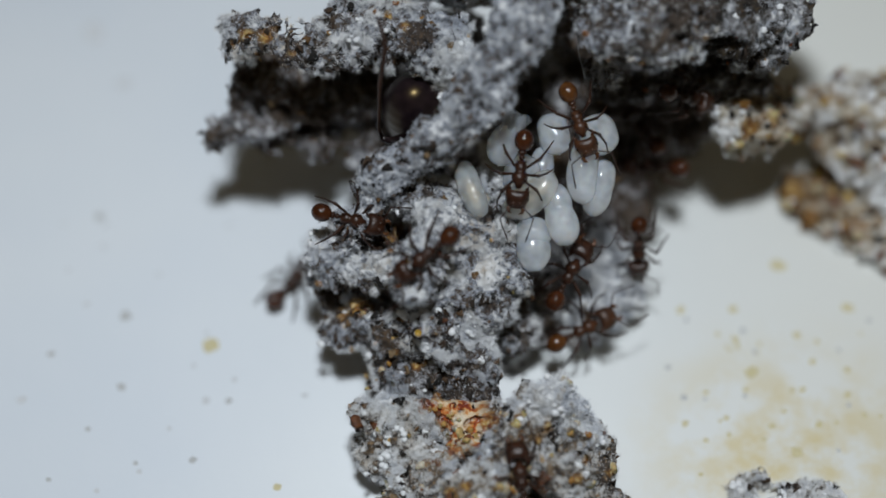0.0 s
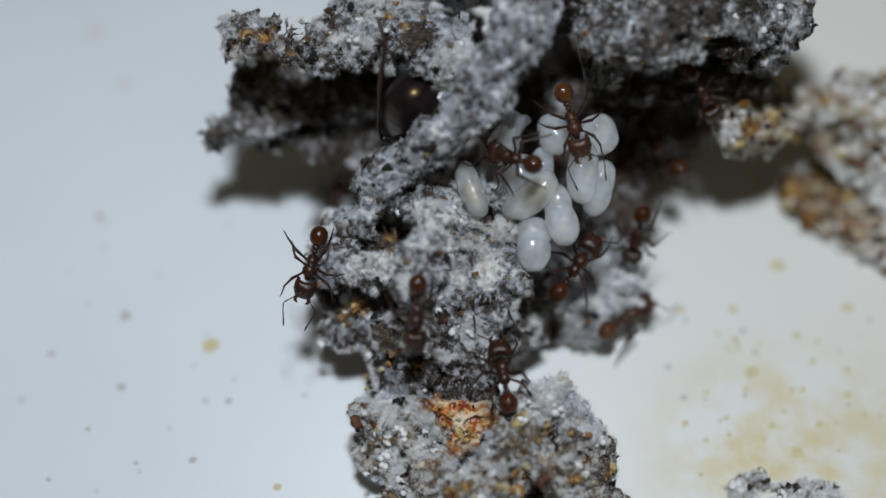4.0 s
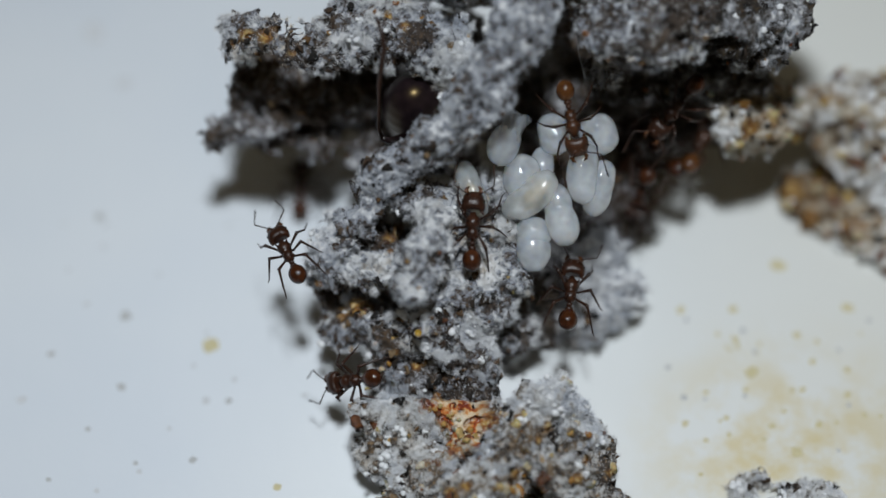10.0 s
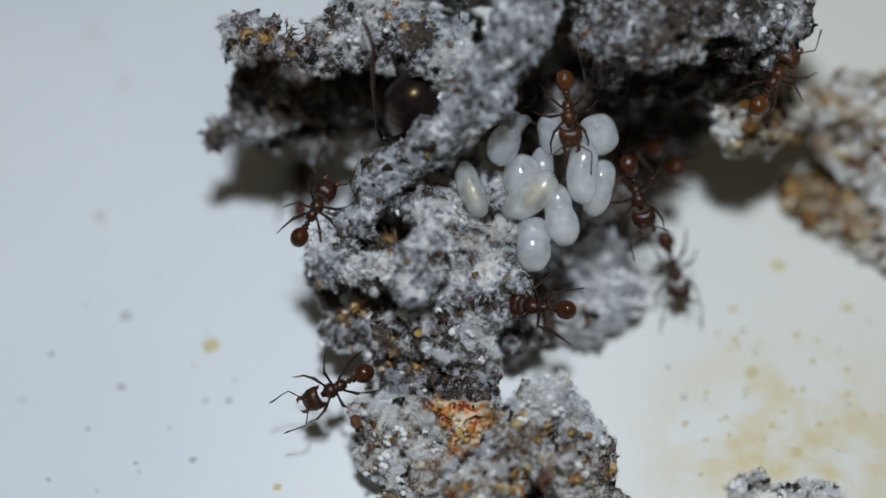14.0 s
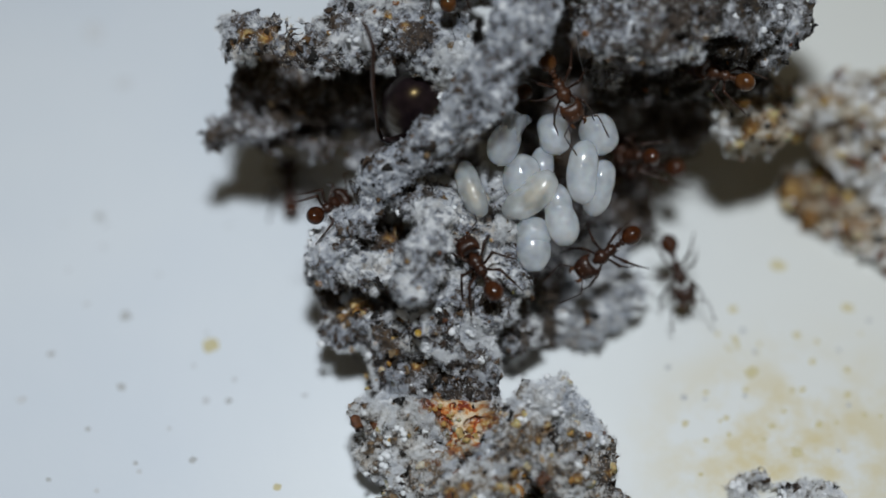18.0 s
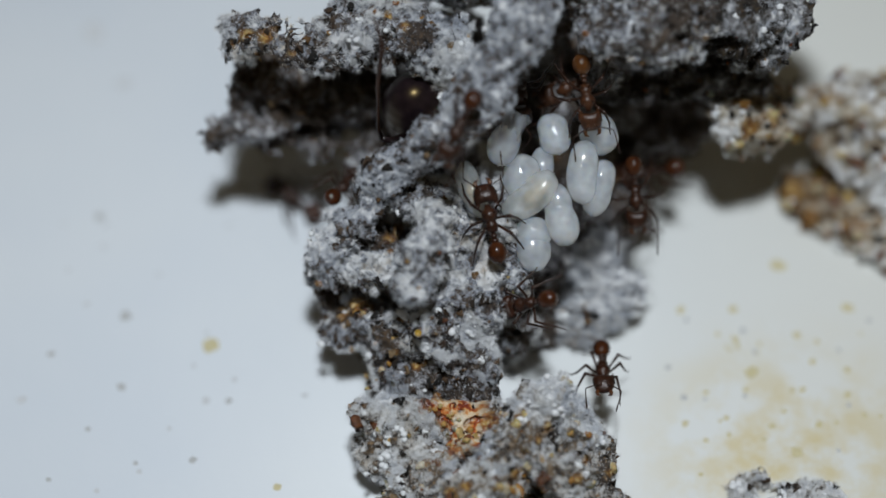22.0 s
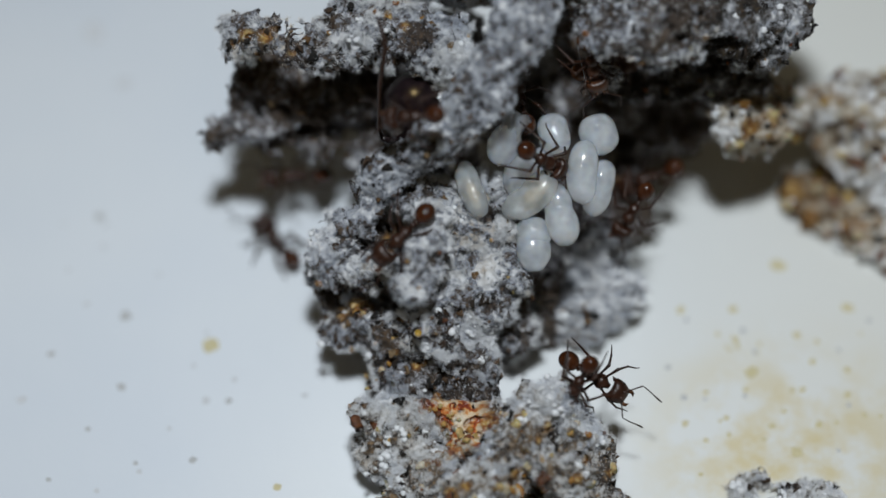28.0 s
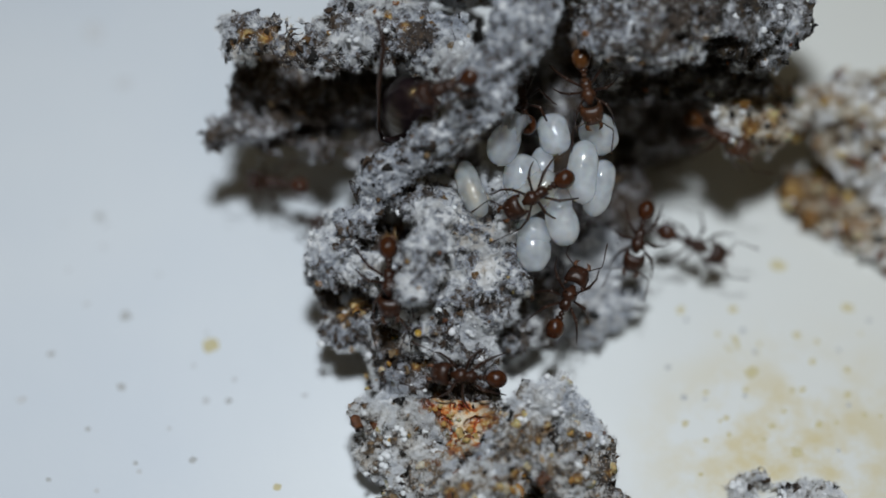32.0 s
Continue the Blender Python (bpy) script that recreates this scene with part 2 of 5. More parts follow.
def value_noise(q):
    """Smooth noise, 0 to 1, at points q (n, 3)."""
    i = np.floor(q).astype(np.int32)
    f = (q - i).astype(np.float32)
    f = f * f * (3 - 2 * f)
    i0, i1 = i & 31, (i + 1) & 31
    out = 0
    for a, xi in ((0, i0[:, 0]), (1, i1[:, 0])):
        wx = f[:, 0] if a else 1 - f[:, 0]
        for b, yi in ((0, i0[:, 1]), (1, i1[:, 1])):
            wy = f[:, 1] if b else 1 - f[:, 1]
            for c, zi in ((0, i0[:, 2]), (1, i1[:, 2])):
                wz = f[:, 2] if c else 1 - f[:, 2]
                out = out + LATTICE[xi, yi, zi] * wx * wy * wz
    return out


def lumps(q):
    """Crumbly relief in mm: knobs at three sizes with creases between them."""
    a = 1 - np.abs(2 * value_noise(q * 0.62 + 3.1) - 1)
    b = 1 - np.abs(2 * value_noise(q * 1.5 + 11.7) - 1)
    c = 1 - np.abs(2 * value_noise(q * 3.4 + 5.3) - 1)
    d = value_noise(q * 7.0 + 1.9)
    hole = np.clip(0.37 - value_noise(q * 0.48 + 15.2), 0, None)
    return 1.25 * (a - 0.70) + 0.95 * (b - 0.70) + 0.62 * (c - 0.68) + 0.26 * (d - 0.5) - 5.0 * hole


def bloom_at(q):
    b = 0.25 * value_noise(q * 0.5 + 20.5) + 0.24 * value_noise(q * 1.5 + 8.2) + 0.26 * value_noise(q * 3.6 + 2.7) + 0.25 * value_noise(q * 6.3 + 4.4)
    return 0.5 + 1.15 * (b - 0.5)


def solid(arms, pits, step, relief=0.7, blend=0.7):
    """Verts and quads of a crumbly solid round capsules (x1, y1, z1, x2, y2, z2, r), less the pits (x, y, z, r)."""
    arms = np.array(arms, np.float32)
    r = arms[:, 6]
    lo = np.minimum(arms[:, :3], arms[:, 3:6]).min(0) - r.max() - 1.2
    hi = np.maximum(arms[:, :3], arms[:, 3:6]).max(0) + r.max() + 1.2
    lo[2] = max(lo[2], -0.6)
    n = np.ceil((hi - lo) / step).astype(int) + 1
    ax = [lo[k] + step * np.arange(n[k], dtype=np.float32) for k in range(3)]
    d = np.full(n, 4.0, np.float32)

    def box(a, b):
        s = []
        for k in range(3):
            i = max(0, int((a[k] - lo[k]) / step))
            j = min(n[k], int((b[k] - lo[k]) / step) + 2)
            s.append(slice(i, max(i + 1, j)))
        return tuple(s)

    for c in arms:
        a, b, rad = c[:3], c[3:6], c[6]
        s = box(np.minimum(a, b) - rad - 2.5, np.maximum(a, b) + rad + 2.5)
        g = np.stack(np.meshgrid(*[ax[k][s[k]] for k in range(3)], indexing="ij"), -1)
        ab = b - a
        t = np.clip(((g - a) @ ab) / max(float(ab @ ab), 1e-6), 0, 1)
        e = np.linalg.norm(g - a - t[..., None] * ab, axis=-1) - rad
        o = d[s]
        h = np.clip(blend - np.abs(o - e), 0, None) / blend
        d[s] = np.minimum(o, e) - h * h * blend * 0.25
    for c in pits:
        c = np.array(c, np.float32)
        s = box(c[:3] - c[3] - 1.5, c[:3] + c[3] + 1.5)
        g = np.stack(np.meshgrid(*[ax[k][s[k]] for k in range(3)], indexing="ij"), -1)
        e = c[3] - np.linalg.norm(g - c[:3], axis=-1)
        d[s] = np.maximum(d[s], e)
    near = np.argwhere(np.abs(d) < 2.2)
    q = lo + near * step
    d[tuple(near.T)] -= relief * lumps(q.astype(np.float32))
    d[:, :, 0] = np.maximum(d[:, :, 0], 0.05)
    for k in (0, 1, 2):
        for end in (0, -1):
            s = [slice(None)] * 3
            s[k] = end
            d[tuple(s)] = np.maximum(d[tuple(s)], 0.05)
    # surface nets
    inside = d < 0
    cnt = np.zeros(n - 1, np.int16)
    m = n - 1
    for i in (0, 1):
        for j in (0, 1):
            for k in (0, 1):
                cnt += inside[i:i + m[0], j:j + m[1], k:k + m[2]]
    cell = np.argwhere((cnt > 0) & (cnt < 8))
    index = np.full(m, -1, np.int32)
    index[tuple(cell.T)] = np.arange(len(cell))
    total = np.zeros((len(cell), 3), np.float32)
    hits = np.zeros(len(cell), np.float32)
    corners = [(i, j, k) for i in (0, 1) for j in (0, 1) for k in (0, 1)]
    for a in corners:
        for k in range(3):
            if a[k]:
                continue
            b = list(a)
            b[k] = 1
            da = d[tuple((cell + a).T)]
            db = d[tuple((cell + b).T)]
            cross = (da < 0) != (db < 0)
            t = np.where(cross, da / np.where(cross, da - db, 1), 0)
            pnt = np.array(a, np.float32)[None].repeat(len(cell), 0)
            pnt[:, k] = t
            total += pnt * cross[:, None]
            hits += cross
    verts = lo + (cell + total / hits[:, None]) * step
    quads = []
    for k in range(3):
        u, v = (k + 1) % 3, (k + 2) % 3
        s0 = [slice(1, -1)] * 3
        s1 = [slice(1, -1)] * 3
        s0[k], s1[k] = slice(0, -1), slice(1, None)
        A, B = inside[tuple(s0)], inside[tuple(s1)]
        e = np.argwhere(A != B)
        if not len(e):
            continue
        off = np.ones(3, int)
        off[k] = 0
        e = e + off
        flip = inside[tuple(e.T)]
        du, dv = np.zeros(3, int), np.zeros(3, int)
        du[u], dv[v] = 1, 1
        f = np.stack([index[tuple((e - du - dv).T)], index[tuple((e - dv).T)],
                      index[tuple(e.T)], index[tuple((e - du).T)]], 1)
        f[~flip] = f[~flip][:, ::-1]
        quads.append(f)
    return verts.astype(np.float32), np.concatenate(quads)


def mesh_from(name, verts, faces, mat, smooth=True, bloom=None):
    """A mesh from arrays, in millimetres; faces all have one number of corners."""
    me = bpy.data.meshes.new(name)
    k = faces.shape[1]
    me.vertices.add(len(verts))
    me.vertices.foreach_set("co", (verts * MM).astype(np.float32).ravel())
    me.loops.add(faces.size)
    me.loops.foreach_set("vertex_index", faces.astype(np.int32).ravel())
    me.polygons.add(len(faces))
    me.polygons.foreach_set("loop_start", np.arange(0, faces.size, k, dtype=np.int32))
    me.polygons.foreach_set("use_smooth", np.full(len(faces), smooth))
    me.update(calc_edges=True)
    me.materials.append(mat)
    if bloom is not None:
        me.attributes.new("bloom", "FLOAT", "POINT").data.foreach_set("value", bloom.astype(np.float32))
    return me


def normals_of(me):
    out = np.empty(len(me.vertices) * 3, np.float32)
    me.vertices.foreach_get("co", out)
    nor = np.empty(len(me.vertex_normals) * 3, np.float32)
    me.vertex_normals.foreach_get("vector", nor)
    return nor.reshape(-1, 3)


def threads(name, at, nor, rng, length, width, mat, spread=0.7):
    """Fine bent threads standing off a surface, three triangles each."""
    n = len(at)
    d = nor + spread * rng.normal(size=(n, 3))
    d /= np.linalg.norm(d, axis=1)[:, None] + 1e-9
    L = (length * (0.5 + rng.rand(n)))[:, None]
    side = np.cross(d, rng.normal(size=(n, 3)))
    side /= np.linalg.norm(side, axis=1)[:, None] + 1e-9
    bend = d + 0.6 * rng.normal(size=(n, 3))
    bend /= np.linalg.norm(bend, axis=1)[:, None] + 1e-9
    midp = at + d * L * 0.55
    tip = midp + bend * L * 0.45
    w = width * (0.6 + 0.8 * rng.rand(n))[:, None]
    v = np.stack([at - side * w, at + side * w, midp + side * w * 0.7, midp - side * w * 0.7, tip], 1).reshape(-1, 3)
    b = (np.arange(n) * 5)[:, None]
    f = np.concatenate([b + [0, 1, 2], b + [0, 2, 3], b + [3, 2, 4]])
    return mesh_from(name, v, f, mat)


def knobs(name, at, nor, rng, size, mat):
    """Small round swellings on a surface, low icospheres in one mesh."""
    bm = bmesh.new()
    bmesh.ops.create_icosphere(bm, subdivisions=2, radius=1)
    base = np.array([v.co[:] for v in bm.verts])
    tri = np.array([[v.index for v in f.verts] for f in bm.faces])
    bm.free()
    n = len(at)
    r = size * (0.4 + 1.1 * rng.rand(n) ** 3)
    shape = base[None] * (r[:, None, None] * (0.8 + 0.4 * rng.rand(n, 1, 3)))
    v = shape * (1 + 0.1 * rng.normal(size=(n, len(base), 1))) + (at + nor * r[:, None] * 0.3)[:, None]
    f = (tri[None] + (np.arange(n) * len(base))[:, None, None]).reshape(-1, 3)
    return mesh_from(name, v.reshape(-1, 3), f, mat)


def crumb_mesh(rng, size):
    """A torn leaf crumb: a thick, bent, many-cornered flake."""
    k = rng.randint(5, 8)
    bm = bmesh.new()
    rim = []
    for i in range(k):
        a = 2 * math.pi * (i + 0.5 * rng.rand()) / k
        r = size * (0.55 + 0.6 * rng.rand())
        rim.append((r * math.cos(a), r * math.sin(a) * 0.75, size * 0.28 * rng.normal()))
    top = [bm.verts.new(Vector((x, y, z + size * 0.13)) * MM) for x, y, z in rim]
    low = [bm.verts.new(Vector((x * 0.85, y * 0.85, z - size * 0.13)) * MM) for x, y, z in rim]
    peak = bm.verts.new(Vector((0, 0, size * (0.2 + 0.15 * rng.rand()))) * MM)
    for i in range(k):
        j = (i + 1) % k
        bm.faces.new((top[i], top[j], peak))
        bm.faces.new((low[i], low[j], top[j], top[i]))
    bm.faces.new(low[::-1])
    bmesh.ops.recalc_face_normals(bm, faces=bm.faces)
    return finish("leaf_crumb", bm, M_CHIP)


CRUMBS = [crumb_mesh(np.random.RandomState(50 + i), 0.13 + 0.028 * i) for i in range(8)]


def pulp_mesh(rng, size):
    """A soft rounded crumb of pulp."""
    bm = bmesh.new()
    bmesh.ops.create_icosphere(bm, subdivisions=2, radius=size * MM)
    k = 1 + 0.5 * rng.rand(3)
    off = Vector(rng.rand(3) * 9)
    for v in bm.verts:
        v.co *= 0.8 + 0.75 * noise.noise(v.co * (1.3 / (size * MM)) + off) + 0.3 * noise.noise(v.co * (3.1 / (size * MM)) + off)
        v.co = Vector((v.co.x * k[0], v.co.y * k[1], v.co.z * 0.8))
    return finish("pulp_crumb", bm, M_PULP)


PULPS = [pulp_mesh(np.random.RandomState(80 + i), 0.07 + 0.02 * i) for i in range(6)]


def fungus(name, label, arms, pits, mat, seed, step, hairs, grains, crumbs, bloomy=0.5, hair=0.18, pulps=40, hot=None, strands=M_HAIR, pulp_size=1.0, relief=0.72, patches=(), stains=()):
    """A clump of fungus garden: pulp core, threads, knobs, leaf and pulp crumbs.
    patches (x, y, z, radius, gain): thicker or thinner growth; stains (x, y, z, size): spots of bare ochre pulp."""
    rng = np.random.RandomState(seed)
    verts, quads = solid(arms, pits, step, relief)
    base = np.array([verts[:, 0].mean(), verts[:, 1].mean(), 0], np.float32)
    where = verts
    verts = verts - base
    thing = new(name)
    thing.location = Vector(base) * MM
    tagged(thing, label, "fungus", "fungus clumps")
    bl = bloom_at(where)
    axis = np.array(TOWARD[:], np.float32)

    def aside(q):
        rel = where - np.array(q, np.float32)
        return np.linalg.norm(rel - (rel @ axis)[:, None] * axis, axis=1)

    for q in patches:
        bl = bl + q[4] * np.exp(-(aside(q[:3]) / q[3]) ** 2)
    heat = np.zeros(len(where), np.float32)
    if hot:
        far = np.linalg.norm(where - np.array(hot[:3], np.float32), axis=1) / hot[3]
        heat = np.clip(1.6 - far - 1.2 * (value_noise(where * 1.2) - 0.5), 0, 1)
        bl = bl - 0.25 * heat
    ochre = np.zeros(len(where), np.float32)
    for q in stains:
        ochre += np.exp(-(aside(q[:3]) / (0.42 * q[3])) ** 2)
    ochre = np.clip(1.5 * ochre - 0.9 * value_noise(where * 2.6 + 9.1), 0, 1)
    bl = bl - 0.3 * ochre
    core = mesh_from("core", verts, quads, mat, True, bl + (bloomy - 0.5))
    core.attributes.new("pulp", "FLOAT", "POINT").data.foreach_set("value", heat.astype(np.float32))
    core.attributes.new("ochre", "FLOAT", "POINT").data.foreach_set("value", ochre.astype(np.float32))
    part("core", core, mat, thing)
    nor = normals_of(core)
    # growth sits on the open upper side
    seen = nor @ np.array(TOWARD[:], np.float32)
    open_side = np.flatnonzero((seen > -0.3) & (verts[:, 2] > 0.2))
    grow = np.clip((bl[open_side] - (1 - bloomy) + 0.03) * 7, 0.03, 1)
    grow /= grow.sum()

    def pick(n):
        return rng.choice(open_side, n, p=grow)

    i = pick(hairs)
    jitter = rng.uniform(-0.5, 0.5, (hairs, 3)) * step
    tagged(part("mycelium", threads("mycelium", verts[i] + jitter, nor[i], rng, hair, 0.0055, strands), strands, thing,
                "fine white fungal threads"), kind="stuff")
    c = pick(hairs // 60)
    i = np.repeat(c, 30)
    jitter = rng.normal(size=(len(i), 3)) * 0.04
    tagged(part("fuzz", threads("fuzz", verts[i] + jitter, nor[i], rng, hair * 1.3, 0.0055, strands, 0.8), strands, thing,
                "bristling white fungal fuzz"), kind="stuff")
    i = np.repeat(pick(grains // 4), rng.randint(1, 8, grains // 4))
    jitter = rng.normal(size=(len(i), 3)) * 0.10
    tagged(part("knob_growth", knobs("knob_growth", verts[i] + jitter, nor[i], rng, 0.12, M_GRAIN), M_GRAIN, thing,
                "clusters of white fungal knobs"), kind="stuff")
    poor = open_side[(bl[open_side] < 0.52) & (heat[open_side] < 0.3)]

    def stick(label, meshes, mat2, js, sink, size=1.0):
        for j in js:
            ob = part(label, meshes[rng.randint(len(meshes))], mat2, thing)
            q = Vector(nor[j]).to_track_quat("Z", "Y").to_matrix().to_4x4()
            tilt = pose(0, 0, 0, rng.uniform(-45, 45), rng.uniform(-45, 45), rng.uniform(0, 360)) @ Matrix.Scale(size * rng.uniform(0.6, 1.35), 4)
            ob.matrix_basis = Matrix.Translation(Vector(verts[j] + nor[j] * sink) * MM) @ q @ tilt

    stick("leaf_crumb", CRUMBS, M_CHIP, rng.choice(poor, crumbs), 0.05)
    stick("pulp_crumb", PULPS, M_PULP, rng.choice(open_side, pulps), 0.0, pulp_size)
    if hot:
        glow = open_side[heat[open_side] > 0.5]
        stick("pulp_crumb", PULPS, M_PULP, rng.choice(glow, 45), 0.02)
    return thing


TOP_ARMS = [
    (-9.05, 8.34, 12.56, -6.39, 7.54, 12.36, 0.85),
    (-7.93, 8.18, 12.2, -5.4, 7.85, 11.97, 0.85),
    (-6.4, 7.69, 12.17, -3.11, 8.18, 13, 1.2),
    (-3.12, 8.53, 13.12, -0.1, 7.79, 12.48, 1.3),
    (0.28, 7.22, 12.39, 0.4, 6.81, 12.1, 0.95),
    (-3.64, 9.34, 12.77, -1.12, 11.54, 13.7, 1.45),
    (0.41, 11.52, 13.32, 1.92, 11.08, 14.23, 1.25),
]
TOP_PITS = []
fungus("fungus_ridge", "grey fungus ridge with white bloom and brown crumbs", TOP_ARMS, TOP_PITS, M_TOP, 11, 0.085, 95000, 250, 150, 0.56, pulps=30, pulp_size=1.1,
       patches=[(-1.1, 8.41, 13.89, 1.25, -0.1), (-2.35, 8.41, 13.89, 1, -0.06), (-3.6, 7.39, 13.17, 0.7, 0.136), (0.4, 6.88, 12.82, 0.85, 0.136), (-5.15, 6.45, 12.52, 0.35, 0.155), (-2.1, 6.57, 12.6, 0.55, 0.074), (-1.1, 7.8, 13.46, 1, -0.074), (-7.85, 7.59, 13.32, 1.25, -0.099), (-4.85, 7.59, 13.32, 0.75, -0.037)],
       stains=[(-8.77, 7.76, 13.43, 0.8), (-9.35, 7.39, 13.17, 0.7), (-7.8, 7.76, 13.43, 1), (-6.6, 7.06, 12.95, 0.5), (-1.7, 8.04, 13.63, 0.7), (-2.45, 8.45, 13.92, 0.6), (-5.9, 6.33, 12.43, 0.4), (-8.22, 6.98, 12.89, 0.5)])

BRIDGE_ARMS = [
    (3.55, 6.23, 16.51, 2.95, 5.08, 15.47, 1.05),
    (2.95, 5.08, 15.47, 1.49, 3.76, 13.81, 1.05),
    (1.49, 3.74, 13.79, -0.47, 2.96, 12.03, 0.95),
    (-0.47, 2.96, 12.03, -2.47, 2.44, 10.2, 0.9),
    (-2.47, 2.44, 10.2, -3.6, 1.26, 8.64, 0.8),
    (4.29, 8.66, 16.99, 3.55, 6.36, 16.36, 1.2),
    (1.88, 10.43, 14.94, 4.31, 9.05, 16.54, 1.25),
]
BRIDGE_PITS = []
fungus("fungus_bridge", "smooth grey fungus bridge arching over the nest", BRIDGE_ARMS, BRIDGE_PITS, M_TOP, 31, 0.085, 76000, 40, 70, 0.55, hair=0.10, pulps=10, strands=M_GREY_HAIR, relief=0.5, patches=[(-3.35, 1.86, 9.3, 1, 0.12), (-2.35, 2.68, 9.88, 0.85, 0.06)])

LEDGE_ARMS = [
    (-10.33, 7.43, 6.61, -7.43, 7.81, 6.39, 0.5),
    (-7.44, 7.86, 6.18, -2.73, 7.44, 5.4, 0.7),
    (-9.01, 9.65, 9.38, -8.97, 7.93, 6.96, 0.6),
    (-8.16, 9.28, 8.39, -3.76, 8.48, 7.1, 0.95),
    (-7.32, 11.3, 5.42, 0.96, 11.32, 5.18, 1.8),
    (-4.33, 11.76, 7.81, 0.42, 11.66, 8.35, 1.4),
    # arm added behind to block light leaking onto the floor below
    (-9.08, 9.12, 5.84, -5.68, 9.27, 5.21, 0.85),
]
LEDGE_PITS = []
# shade under the ridge is carried by dark colour and thin growth
fungus("fungus_ledge", "old comb with brown pulp and grey patches, cave shade in its colour", LEDGE_ARMS, LEDGE_PITS, M_OLD_SHADED, 21, 0.1, 9000, 20, 170, 0.42, pulps=16, strands=M_GREY_HAIR)

ROOF_ARMS = [
    (6.82, 6.7, 15.38, 9.43, 6.12, 15.7, 1),
    (9.67, 6.06, 15.66, 11.19, 6.6, 15.31, 1.15),
    (6.99, 7.64, 11.27, 7.37, 7.53, 11.2, 0.5),
    (5.03, 12.39, 12.71, 11.69, 12.6, 12.86, 2.25),
]
ROOF_PITS = []
fungus("fungus_roof", "crumbly fungus comb with white patches over the brood chamber", ROOF_ARMS, ROOF_PITS, M_TOP, 12, 0.09, 50000, 120, 140, 0.48, pulps=14, patches=[(11.65, 7.59, 13.32, 1.5, -0.14), (8.15, 7.8, 13.46, 1, 0.06), (5.4, 9.03, 14.32, 1.25, -0.1), (10.9, 8.82, 14.18, 1.25, -0.08)])

EAVE_ARMS = [
    (11.35, 6.75, 14.93, 13.12, 8.17, 13.72, 1.25),
    (13.22, 8.89, 13.31, 15.16, 8.94, 12.86, 1.15),
    (13.85, 8.25, 11.52, 14.64, 8.31, 11.8, 0.85),
    (11.44, 12.6, 12.86, 15.8, 12.6, 12.86, 2.25),
    (10.74, 9.38, 9.5, 13.07, 9.21, 9.39, 0.65),
    (7.67, 8.9, 8.62, 10.8, 8.94, 8.4, 0.7),
    (10.8, 8.94, 8.4, 14.24, 8.78, 9.02, 0.65),
]
EAVE_PITS = [(12.01, 6.71, 14.4, 0.6)]
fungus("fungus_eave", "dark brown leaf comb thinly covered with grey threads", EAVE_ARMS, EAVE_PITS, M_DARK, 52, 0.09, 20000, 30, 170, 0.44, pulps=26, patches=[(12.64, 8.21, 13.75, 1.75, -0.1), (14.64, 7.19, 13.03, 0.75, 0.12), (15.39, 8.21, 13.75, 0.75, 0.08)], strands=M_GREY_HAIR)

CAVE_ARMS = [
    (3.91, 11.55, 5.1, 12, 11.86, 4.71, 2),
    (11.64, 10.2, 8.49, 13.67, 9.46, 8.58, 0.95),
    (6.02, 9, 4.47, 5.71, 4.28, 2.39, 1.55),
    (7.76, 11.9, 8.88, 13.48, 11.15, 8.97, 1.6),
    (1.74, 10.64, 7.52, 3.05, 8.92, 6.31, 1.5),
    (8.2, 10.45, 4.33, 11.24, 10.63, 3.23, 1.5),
    # dark filler for the ants and shadow right of the brood
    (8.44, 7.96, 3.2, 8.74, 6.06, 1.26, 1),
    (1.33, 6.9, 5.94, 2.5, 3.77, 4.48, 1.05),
    # added dark arm in place of the shadow between comb and ball
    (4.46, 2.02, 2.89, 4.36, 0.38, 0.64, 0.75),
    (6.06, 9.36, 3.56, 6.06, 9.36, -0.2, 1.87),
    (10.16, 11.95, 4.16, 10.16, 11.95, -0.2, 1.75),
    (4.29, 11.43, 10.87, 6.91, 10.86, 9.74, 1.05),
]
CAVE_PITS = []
# dark pulp colour and sparse growth paint the chamber's shade
fungus("fungus_wall", "old comb at the back of the brood chamber with its shade coloured in", CAVE_ARMS, CAVE_PITS, M_OLD_SHADED, 22, 0.11, 9000, 100, 120, 0.42, pulps=10)

MID_ARMS = [
    (-2.85, 2.43, 9.58, -3.62, 1.39, 8.24, 0.9),
    (-3.37, 1.89, 8.41, -0.6, 2.41, 8.77, 0.95),
    (-3.64, 1.24, 7.16, -3.39, 0.32, 6.27, 1.4),
    (-0.22, 1.08, 9.61, -0.84, -0.95, 9.41, 0.68),
    (-0.84, -0.95, 9.41, -1.23, -2.5, 8.69, 0.62),
    (0.15, 1.98, 8.29, 0.65, 1.77, 8.14, 0.9),
    (1.16, 1.24, 7.16, 2.43, -0.42, 6, 1.4),
    (-4.91, 1.12, 6.89, -5.17, 0.61, 6.29, 0.75),
    (-5.63, 0.98, 4.41, -5.25, -0.6, 3.06, 0.5),
    (-4.45, -1.41, 3.6, -2.64, -1.85, 4.5, 0.6),
    (-0.1, -1.03, 6, 1.67, -1.12, 5.69, 1.55),
    (-2.19, 2.53, 3.06, 0.42, -0.09, 1.83, 2.5),
    (-1.14, 2.46, 3.62, -1.14, 2.46, -0.2, 2.5),
    (0.15, -0.22, 2.96, 0.15, -0.22, -0.2, 2),
]
